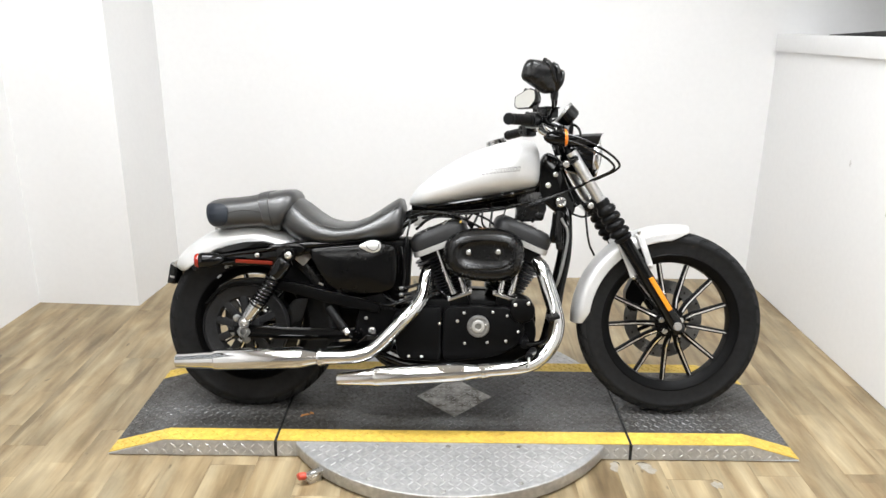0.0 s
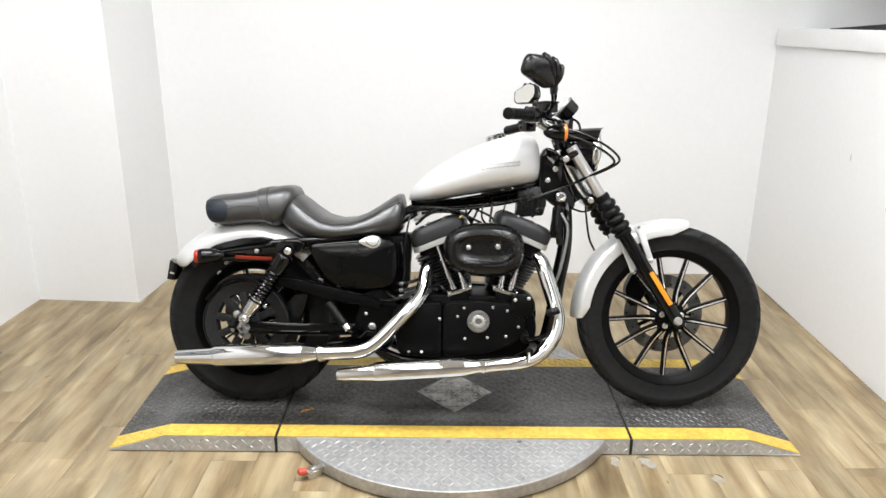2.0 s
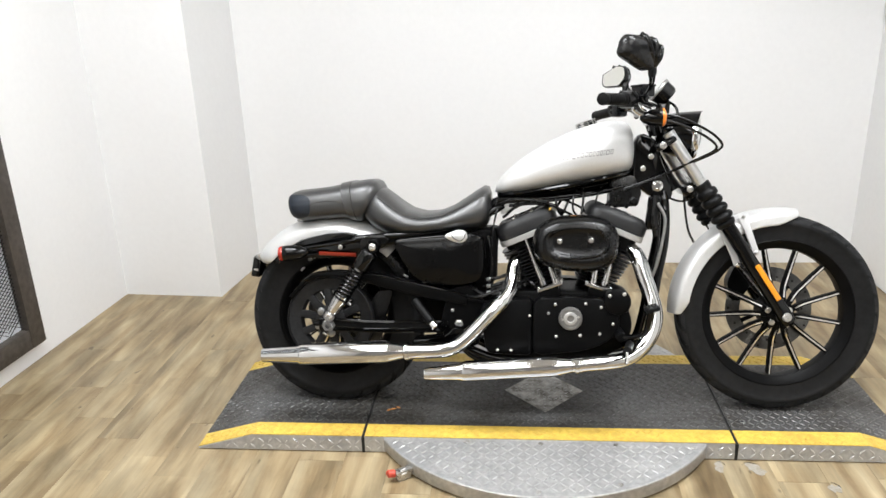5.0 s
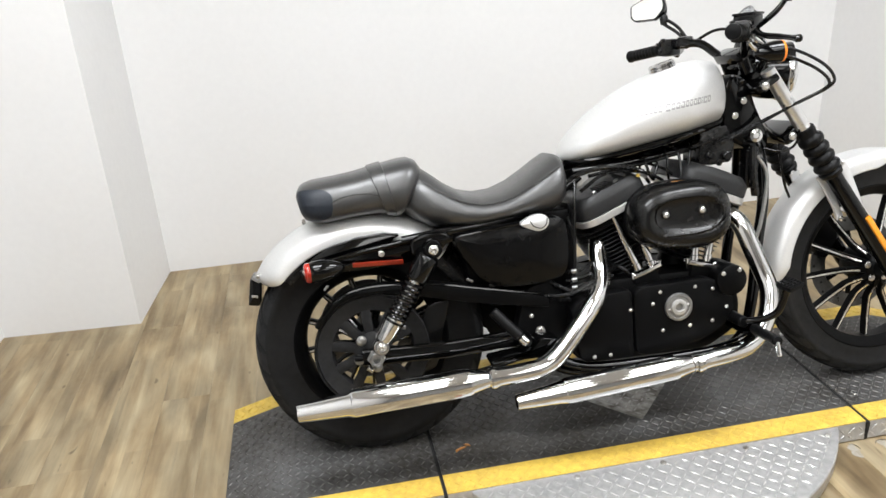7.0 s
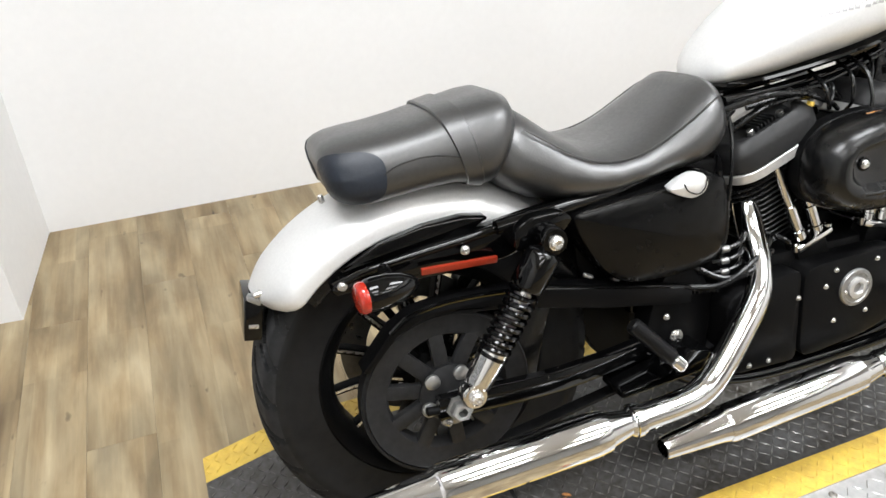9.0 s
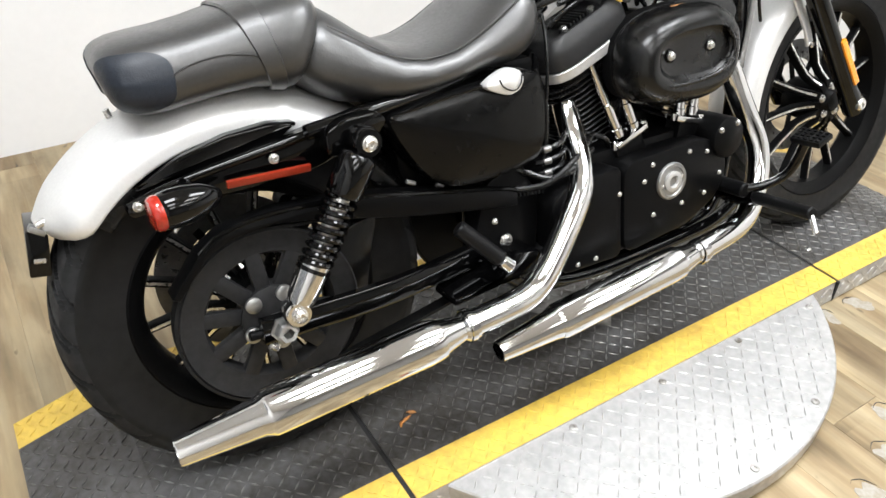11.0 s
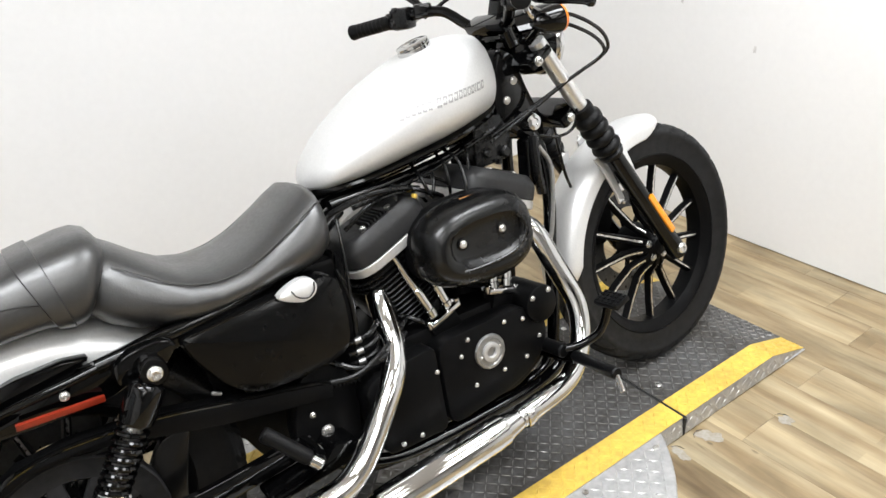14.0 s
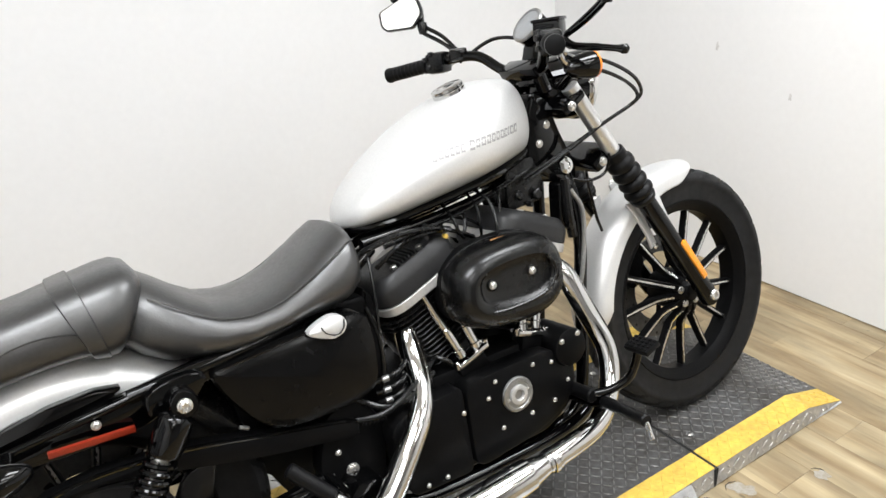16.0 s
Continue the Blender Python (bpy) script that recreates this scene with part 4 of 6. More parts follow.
    for c, a in (((0.760, -0.130, 0.432), -21), ((0.918, -0.130, 0.432), 16)):
        m = Matrix.Rotation(radians(a), 4, "Y")
        b = part("tappet_block", box(c, (0.082, 0.034, 0.012), m, 0.003), CHROME, eng, "chrome tappet block")
        for u in (-0.040, 0.040):
            q = Vector(c) + m @ Vector((u, -0.006, 0.002))
            part("bolt", rod(q - Vector((0, 0, 0.008)), q + Vector((0, 0, 0.010)), 0.0068, 12), CHROME, b)
        part("tappet_guide", box((c[0], c[1] + 0.006, c[2] - 0.028), (0.07, 0.04, 0.046), m, 0.005), SATIN, eng)
    # air cleaner
    cx, cz = 0.840, 0.581

    def oval(fx, fz, y, sh=0.0, up=0.0):
        out = []
        for i in range(56):
            t = 2 * math.pi * i / 56
            c, q = math.cos(t), math.sin(t)
            e = 2 / 2.6
            u, v = math.copysign(abs(c) ** e, c), math.copysign(abs(q) ** e, q)
            out.append((cx + sh + 0.139 * fx * u, y, cz + up + 0.093 * fz * v * (1.0 + 0.06 * u)))
        return out
    back = loft([oval(0.93, 0.93, -0.118), oval(0.985, 0.985, -0.121), oval(0.985, 0.985, -0.146), oval(0.95, 0.95, -0.149)])
    part("air_cleaner_base", back, SATIN, eng, "black oval air cleaner back plate")
    sh = loft([oval(0.985, 0.985, -0.151), oval(1.0, 1.0, -0.157), oval(0.998, 0.995, -0.172), oval(0.978, 0.97, -0.190), oval(0.93, 0.905, -0.207), oval(0.87, 0.81, -0.2195), oval(0.80, 0.68, -0.2265), oval(0.745, 0.585, -0.2275),
               oval(0.715, 0.54, -0.2265, 0.006, 0.006), oval(0.685, 0.50, -0.2220, 0.008, 0.008), oval(0.66, 0.465, -0.2155, 0.009, 0.010), oval(0.61, 0.42, -0.2125, 0.010, 0.010), oval(0.3, 0.2, -0.2120, 0.010, 0.010)])
    cov = part("air_cleaner_cover", sh, PLASTIC, eng, "black oval air cleaner cover with two bolts", 45)
    part("cover_lip", tube(smooth_path([(0.748, -0.2205, 0.543), (0.80, -0.2270, 0.538), (0.87, -0.2280, 0.541), (0.914, -0.2270, 0.552), (0.937, -0.2255, 0.578), (0.936, -0.2255, 0.602), (0.922, -0.2250, 0.622)], 5), 0.0038, 10), PLASTIC, cov)
    for x in (0.787, 0.887):
        part("bolt_well", lathe([(0.0125, 0.004), (0.0125, -0.002), (0.0105, -0.003), (0.0095, 0.002)], (x, -0.2125, 0.592 + (x - 0.787) * 0.04), (0, 1, 0), 20), PLASTIC, cov)
    bolts(cov, [(0.787, -0.2130, 0.592), (0.887, -0.2130, 0.596)], 0.0068, 0.007)
    part("warning_label", box((0.842, -0.178, 0.671), (0.042, 0.008, 0.0016), Matrix.Rotation(radians(28), 4, "X")), STICKER, cov, "small worn orange sticker")
    # intake, wiring and hoses in the vee and behind the engine
    part("intake", tube([(0.80, -0.10, 0.56), (0.80, 0.05, 0.56)], 0.035, 20), SATIN, eng)
    for pts, r in (([(0.62, -0.10, 0.70), (0.70, -0.11, 0.715), (0.80, -0.09, 0.722), (0.92, -0.07, 0.745), (1.02, -0.06, 0.77)], 0.005),
                   ([(0.60, -0.09, 0.66), (0.66, -0.12, 0.705), (0.76, -0.10, 0.70), (0.80, -0.08, 0.665)], 0.005),
                   ([(0.83, -0.06, 0.735), (0.815, -0.10, 0.71), (0.80, -0.11, 0.675)], 0.004),
                   ([(0.70, -0.05, 0.725), (0.74, -0.10, 0.712), (0.79, -0.12, 0.69), (0.83, -0.10, 0.67)], 0.0045),
                   ([(0.855, -0.05, 0.76), (0.835, -0.12, 0.735), (0.832, -0.13, 0.69), (0.85, -0.10, 0.665)], 0.0035),
                   ([(0.93, -0.05, 0.765), (0.915, -0.09, 0.74), (0.905, -0.10, 0.70)], 0.003),
                   ([(0.49, -0.13, 0.43), (0.54, -0.16, 0.405), (0.60, -0.17, 0.415), (0.66, -0.14, 0.43)], 0.0065),
                   ([(0.47, -0.14, 0.395), (0.53, -0.17, 0.400), (0.61, -0.16, 0.43), (0.68, -0.12, 0.45)], 0.0065),
                   ([(0.55, -0.12, 0.60), (0.562, -0.13, 0.54), (0.560, -0.13, 0.47), (0.55, -0.13, 0.42)], 0.0055),
                   ([(0.66, -0.08, 0.455), (0.70, -0.13, 0.44), (0.72, -0.12, 0.41)], 0.006)):
        part("hose", tube(smooth_path(pts, 6), r, 10), PLASTIC, eng)
    for pts, r, mt, lb in (
            ([(0.575, -0.09, 0.700), (0.640, -0.125, 0.722), (0.720, -0.118, 0.716), (0.775, -0.100, 0.700)], 0.0062, PLASTIC, "black wiring sleeve"),
            ([(0.790, -0.06, 0.745), (0.776, -0.118, 0.722), (0.783, -0.125, 0.690), (0.800, -0.11, 0.676)], 0.0042, PLASTIC, ""),
            ([(0.860, -0.06, 0.770), (0.866, -0.120, 0.742), (0.862, -0.145, 0.700), (0.858, -0.150, 0.676)], 0.0040, PLASTIC, ""),
            ([(0.580, -0.105, 0.690), (0.572, -0.125, 0.650), (0.566, -0.135, 0.600), (0.562, -0.135, 0.545)], 0.0034, PLASTIC, "")):
        part("wire", tube(smooth_path(pts, 6), r, 10), mt, eng, lb)
    con = part("wire_connector", box((0.772, -0.105, 0.694), (0.026, 0.016, 0.018), Matrix.Rotation(radians(25), 4, "Y"), 0.003), DULL, eng, "grey wire connector with a yellow mark")
    part("connector_mark", box((0.757, -0.108, 0.690), (0.007, 0.014, 0.009), Matrix.Rotation(radians(25), 4, "Y"), 0.002), YELLOW, con, "yellow connector end")
    # grey plate carries the light that the frame reflects below the tank
    part("top_mount", plate([(0.590, 0.668), (0.648, 0.690), (0.668, 0.716), (0.640, 0.722), (0.596, 0.700)], -0.070, -0.088, 0.004, 0.008), BAND, eng, "satin grey plate for the light on the frame")
    part("coil_cover", plate([(0.955, 0.690), (1.050, 0.698), (1.062, 0.742), (1.048, 0.800), (0.960, 0.800)], 0.04, -0.062, 0.004, 0.008), PLASTIC, eng, "black coil cover")
    for x, z, r in ((0.985, 0.722, 0.011), (1.035, 0.715, 0.013), (1.012, 0.696, 0.006)):
        part("coil_terminal", lathe([(r, 0.0), (r, -0.012), (r * 0.7, -0.015), (r * 0.4, -0.015)], (x, -0.060, z), (0, 1, 0), 16), PLASTIC, eng)
    for k, z in enumerate((0.455, 0.432, 0.410)):
        pts = [(0.535, -0.13, z - 0.004), (0.56, -0.142, z), (0.59, -0.138, z + 0.006), (0.625, -0.11, z + 0.016)]
        hs = part("hose", tube(smooth_path(pts, 6), 0.0055, 10), PLASTIC, eng, "black oil hose with a metal end")
        part("hose_end", rod((0.548, -0.138, z - 0.002), (0.562, -0.143, z), 0.0068, 12), DULL, hs, "dull metal hose end")
    part("rear_bracket", plate([(0.535, 0.43), (0.578, 0.44), (0.580, 0.60), (0.560, 0.64), (0.535, 0.56)], -0.03, -0.10, 0.008, 0.02), SATIN, eng)
    return eng


engine()


# ---- frame and rear end ----
def taper_in(bm, sy, k):
    """Bends the rear of a side piece in towards the wheel."""
    for v in bm.verts:
        v.co.y -= sy * k * max(0.0, 0.06 - v.co.x)
    return bm


def frame_work():
    f = part("frame", tube(smooth_path([(1.12, 0, 0.83), (1.0, 0, 0.785), (0.80, 0, 0.745), (0.60, 0, 0.715), (0.50, 0, 0.63), (0.46, 0, 0.48), (0.45, 0, 0.30)], 6), 0.022, 16), BLACK, bike, "black tubular steel frame")
    for sy in (-1, 1):
        part("down_tube", tube(smooth_path([(1.125, sy * 0.025, 0.80), (1.138, sy * 0.062, 0.70), (1.137, sy * 0.075, 0.58), (1.115, sy * 0.08, 0.45), (1.095, sy * 0.085, 0.30), (1.06, sy * 0.09, 0.20), (0.96, sy * 0.10, 0.165), (0.60, sy * 0.11, 0.155), (0.46, sy * 0.11, 0.22), (0.44, sy * 0.11, 0.34)], 6), 0.0155, 14), BLACK, f, "black front down tube")
        part("upper_rail", tube(smooth_path([(1.03, sy * 0.045, 0.775), (0.90, sy * 0.06, 0.742), (0.72, sy * 0.075, 0.722), (0.58, sy * 0.085, 0.715)], 6), 0.011, 12), BLACK, f)
        part("seat_rail", tube(smooth_path([(0.60, sy * 0.08, 0.70), (0.48, sy * 0.11, 0.64), (0.34, sy * 0.135, 0.608), (0.22, sy * 0.15, 0.600), (0.10, sy * 0.152, 0.588)], 6), 0.0125, 14), BLACK, f)
        part("pivot_plate", plate([(0.40, 0.22), (0.52, 0.22), (0.54, 0.36), (0.50, 0.44), (0.42, 0.42), (0.39, 0.32)], sy * 0.09, sy * 0.135, 0.008, 0.02), SATIN, f)
    part("rear_fork_plate", plate([(0.44, 0.40), (0.56, 0.40), (0.58, 0.62), (0.46, 0.62)], 0.10, -0.10, 0.01, 0.02), SATIN, f)
    axis = Vector((-0.52, 0, 0.855))
    c = Vector((1.105, 0, 0.855))
    part("steering_head", tube([c - axis * 0.125, c - axis * 0.09, c + axis * 0.06, c + axis * 0.075], [0.036, 0.032, 0.032, 0.036], 24), BLACK, f, "black steering head")
    neck = [(1.03, 0.78), (1.10, 0.725), (1.16, 0.715), (1.165, 0.76), (1.125, 0.85), (1.105, 0.92), (1.055, 0.945), (1.035, 0.90)]
    part("neck_plate", plate(neck, 0.045, -0.062, 0.008, 0.02), BLACK, f, "black neck plate with bolts")
    bolts(f, [(1.090, -0.062, 0.863), (1.064, -0.062, 0.824)], 0.0075, 0.006)
    sw = part("ignition_switch", lathe([(0.021, 0.03), (0.021, -0.004), (0.018, -0.010), (0.010, -0.012), (0.008, -0.009), (0.003, -0.009)], (1.108, -0.085, 0.766), (0, 1, 0), 24), CHROME, f, "chrome ignition switch")
    part("switch_body", rod((1.108, -0.065, 0.766), (1.108, -0.02, 0.766), 0.024, 20), PLASTIC, sw)
    part("horn_bracket", plate([(1.075, 0.62), (1.115, 0.62), (1.125, 0.73), (1.085, 0.73)], -0.05, -0.085, 0.004, 0.008), BLACK, f)
    part("hose", tube(smooth_path([(1.105, -0.085, 0.735), (1.10, -0.09, 0.66), (1.11, -0.085, 0.60)], 5), 0.012, 10), PLASTIC, f)
    part("hose", tube(smooth_path([(1.11, -0.095, 0.71), (1.135, -0.10, 0.65), (1.115, -0.10, 0.52), (1.09, -0.09, 0.44)], 5), 0.0055, 10), DULL, f, "dull metal brake line down the frame")
    # swing arm, shocks, struts
    for sy in (-1, 1):
        arm = [(0.46, sy * 0.115, 0.290), (0.36, sy * 0.135, 0.288), (0.20, sy * 0.16, 0.288), (0.05, sy * 0.162, 0.292), (-0.03, sy * 0.162, 0.294)]
        rings = []
        for x, y, z in smooth_path(arm, 4):
            rings.append([(x, y + u * 0.011, z + v * 0.021) for u, v in ((-1, -0.7), (-0.7, -1), (0.7, -1), (1, -0.7), (1, 0.7), (0.7, 1), (-0.7, 1), (-1, 0.7))])
        part("swing_arm", loft(rings), BLACK, bike, "black steel swing arm")
        st = [(-0.172, 0.526), (-0.10, 0.552), (0.05, 0.580), (0.19, 0.600), (0.30, 0.614), (0.31, 0.592), (0.20, 0.562), (0.12, 0.530), (0.00, 0.520), (-0.10, 0.518), (-0.165, 0.509)]
        strut = part("fender_strut", taper_in(plate(st, sy * 0.112, sy * 0.150, 0.006, 0.012), sy, 0.16), BLACK, bike, "black rear mudguard strut")
        cres = [(-0.14, 0.560), (-0.07, 0.596), (0.0, 0.614), (0.07, 0.619), (0.112, 0.612), (0.08, 0.594), (0.0, 0.578)]
        cres = [(x - 0.014, z - 0.011) for x, z in cres]
        part("strut_cover", taper_in(plate(cres, sy * 0.09, sy * 0.132, 0.004, 0.006), sy, 0.12), BLACK, strut)
        part("strut_line", taper_in(tube(smooth_path([(-0.165, sy * 0.144, 0.527), (-0.10, sy * 0.145, 0.548), (0.05, sy * 0.145, 0.576), (0.18, sy * 0.144, 0.594)], 5), 0.0075, 12), sy, 0.16), BLACK, strut)
        tilt = Matrix.Rotation(radians(2), 4, "Y") @ Matrix.Rotation(radians(-sy * 14), 4, "X")
        part("side_reflector", box((0.034, sy * 0.1505, 0.5365), (0.130, 0.007, 0.0115), tilt, 0.0015), RED, strut, "long red side reflector")
        if sy < 0:
            # five tiny bright bolts added as the small glints beside the shock
            bolts(strut, [(0.128, -0.150, 0.592), (0.138, -0.150, 0.598), (0.149, -0.150, 0.594), (0.160, -0.150, 0.600), (0.143, -0.150, 0.586)], 0.0026, 0.003)
            part("shock_bracket", plate([(0.120, 0.548), (0.200, 0.560), (0.226, 0.590), (0.205, 0.606), (0.150, 0.604), (0.118, 0.588)], -0.146, -0.182, 0.006, 0.014), BLACK, strut, "gloss black shock mounting bracket")
            bolts(strut, [(0.045, -0.150, 0.5605), (-0.153, -0.115, 0.528)], 0.0065, 0.009)
    for sy in (-1, 1):
        shock(sy)
    disc = part("rear_brake_disc", lathe([(0.146, 0.078), (0.146, 0.083), (0.095, 0.083), (0.095, 0.078)], RC, (0, 1, 0), 64, True), DISCSTEEL, bike, "steel rear brake disc")
    for k in range(6):
        a = 2 * math.pi * k / 6
        part("disc_arm", box(Vector(RC) + Vector((0.075 * math.cos(a), 0.0805, 0.075 * math.sin(a))), (0.07, 0.006, 0.016), Matrix.Rotation(-a, 4, "Y"), 0.001), SATIN, disc)
    part("rear_brake_caliper", plate([(0.085, 0.375), (0.12, 0.34), (0.165, 0.37), (0.15, 0.425), (0.10, 0.43)], 0.060, 0.105, 0.006, 0.012), SATIN, bike, "black rear brake caliper")
    # belt, pulley and guard on the right side
    pul = part("belt_pulley", lathe([(0.150, -0.105), (0.150, -0.139), (0.147, -0.142), (0.143, -0.139), (0.110, -0.134), (0.105, -0.128), (0.103, -0.108)], RC, (0, 1, 0), 72, True), PULLEY, bike, "black rear belt pulley")
    part("pulley_hub", lathe([(0.05, -0.10), (0.052, -0.14), (0.040, -0.146), (0.02, -0.150)], RC, (0, 1, 0), 32), PULLEY, pul)
    for k in range(10):
        a = 2 * math.pi * k / 10 + 0.2
        m = Matrix.Translation(RC) @ Matrix.Rotation(a, 4, "Y")
        bm = box((0.082, -0.126, 0), (0.08, 0.016, 0.027), None, 0.005)
        s = part("pulley_spoke", bm, PULLEY, pul)
        s.matrix_basis = m
        if k % 2 == 0:
            b = part("bolt", lathe([(0.0135, 0), (0.0135, -0.006), (0.009, -0.009)], (0.044, -0.146, 0), (0, 1, 0), 16), DULL, pul, "bright pulley bolt")
            b.matrix_basis = m
    belt = bmesh.new()
    pts = []
    for k in range(25):
        a = radians(96 + k * 168 / 24)
        pts.append((RC[0] + 0.153 * math.cos(a), RC[2] + 0.153 * math.sin(a)))
    pts += [(0.30, 0.205), (0.58, 0.262)]
    for k in range(9):
        a = radians(-80 + k * 170 / 8)
        pts.append((0.60 + 0.05 * math.cos(a), 0.318 + 0.05 * math.sin(a)))
    pts += [(0.58, 0.368), (0.30, 0.415)]
    rings = []
    n = len(pts)
    for i in range(n):
        t = Vector(pts[(i + 1) % n]) - Vector(pts[i - 1])
        nn = Vector((-t.y, t.x)).normalized() * 0.0025
        p = Vector(pts[i])
        rings.append([(p.x + nn.x, -0.108, p.y + nn.y), (p.x + nn.x, -0.136, p.y + nn.y), (p.x - nn.x, -0.136, p.y - nn.y), (p.x - nn.x, -0.108, p.y - nn.y)])
    part("drive_belt", add_loft(belt, rings, closed=True), RUBBER, bike, "black toothed drive belt")
    top = [(-0.145, 0.385), (-0.092, 0.445), (-0.052, 0.469), (0.028, 0.479), (0.167, 0.468), (0.30, 0.440), (0.443, 0.410), (0.478, 0.398)]
    low = [(0.478, 0.366), (0.44, 0.371), (0.30, 0.396), (0.166, 0.428), (0.10, 0.446), (0.028, 0.458), (-0.04, 0.453), (-0.08, 0.436), (-0.135, 0.378)]
    bg = part("belt_guard", plate(top + low, -0.110, -0.150, 0.004), SATIN, bike, "black belt guard over the drive belt")
    part("guard_flange", tube(smooth_path([(x, -0.147, z - 0.003) for x, z in top[1:]], 4), 0.0045, 8), BLACK, bg)
    part("inner_guard", plate([(0.10, 0.30), (0.16, 0.40), (0.22, 0.41), (0.19, 0.31), (0.17, 0.22), (0.10, 0.20)], -0.085, -0.10, 0.004, 0.02), PLASTIC, bg)
    ax = part("axle_nut", lathe([(0.020, 0.06), (0.020, -0.012), (0.024, -0.013), (0.024, -0.018), (0.019, -0.019), (0.019, -0.032), (0.016, -0.035), (0.009, -0.035), (0.008, -0.018)], (0.004, -0.158, 0.292), (0, 1, 0), 6), DULL, bike, "dull metal rear axle nut")
    part("axle_adjuster", rod((-0.030, -0.168, 0.294), (-0.052, -0.168, 0.296), 0.008, 12), SATIN, ax)
    # inner mudguard liner
    rows = [(136 - k * 5.0, 0.345, 1, 1) for k in range(0, 24)]
    part("fender_liner", guard(RC, rows, 0.092, 0.02), PLASTIC, rear_fender, smooth=50)
    # number plate bracket under the tail
    br = part("plate_bracket", box((-0.296, 0.0, 0.474), (0.030, 0.104, 0.072), Matrix.Rotation(radians(10), 4, "Y"), 0.004), BLACK, rear_fender, "small black plate bracket")
    part("bracket_slot", box((-0.3095, -0.030, 0.462), (0.004, 0.030, 0.007), Matrix.Rotation(radians(10), 4, "Y"), 0.001), STEEL, br, "bright slot in the bracket")
    part("bracket_slot", box((-0.297, -0.0515, 0.464), (0.016, 0.004, 0.007), Matrix.Rotation(radians(10), 4, "Y"), 0.001), STEEL, br)
    part("bracket_corner", box((-0.288, -0.046, 0.509), (0.024, 0.020, 0.010), Matrix.Rotation(radians(35), 4, "Y"), 0.003), DULL, br, "dull metal corner of the bracket")
    part("tail_bolt", rod((-0.270, -0.05, 0.520), (-0.288, -0.05, 0.516), 0.0065, 12), STEEL, rear_fender)
    part("seat_bolt", rod((-0.148, 0, 0.636), (-0.151, 0, 0.650), 0.005, 12), STEEL, rear_fender)
    # exhaust clamps and brackets
    part("clamp", lathe([(0.0285, -0.006), (0.0305, -0.005), (0.0305, 0.005), (0.0285, 0.006)], (0.292, -0.250, 0.2258), (1, 0, 0.04), 24, True), CHROME, m1)
    part("clamp", lathe([(0.0255, -0.006), (0.0275, -0.005), (0.0275, 0.005), (0.0255, 0.006)], (0.845, -0.249, 0.193), (1, 0, 0.08), 24, True), CHROME, m2)
    # small hardware and bits added for glints, under the mudguard and round the axle
    for p0, p1, r, mt, nm in (((-0.085, -0.10, 0.508), (-0.060, -0.10, 0.520), 0.0055, STEEL, "clip"), ((-0.112, -0.10, 0.470), (-0.100, -0.10, 0.482), 0.0040, STEEL, "clip"),
                              ((0.075, -0.178, 0.372), (0.086, -0.178, 0.364), 0.0055, DULL, "clip"), ((0.262, -0.140, 0.466), (0.278, -0.140, 0.458), 0.0040, DULL, "clip"),
                              ((0.325, -0.125, 0.442), (0.338, -0.125, 0.434), 0.0060, DULL, "clip"), ((-0.02, -0.150, 0.262), (-0.006, -0.152, 0.252), 0.0085, STEEL, "clip")):
        part(nm, rod(p0, p1, r, 10), mt, f, "small bright metal clip added for a glint")
    rail_ = [(1.06, -0.150, 0.215), (0.95, -0.165, 0.192), (0.75, -0.170, 0.186), (0.58, -0.165, 0.190), (0.47, -0.150, 0.225)]
    part("lower_rail", tube(smooth_path(rail_, 6), 0.0135, 14), BLACK, f, "gloss black lower frame rail")
    for k in range(9):
        part("belt_tooth", box((0.470 + k * 0.0085, -0.140, 0.386 - k * 0.0012), (0.0045, 0.012, 0.008), None, 0.001), RUBBER, f)
    part("exhaust_bracket", plate([(0.30, 0.235), (0.47, 0.250), (0.49, 0.29), (0.44, 0.30), (0.40, 0.262), (0.30, 0.252)], -0.13, -0.20, 0.006, 0.01), BLACK, bike, "black exhaust mounting bracket")


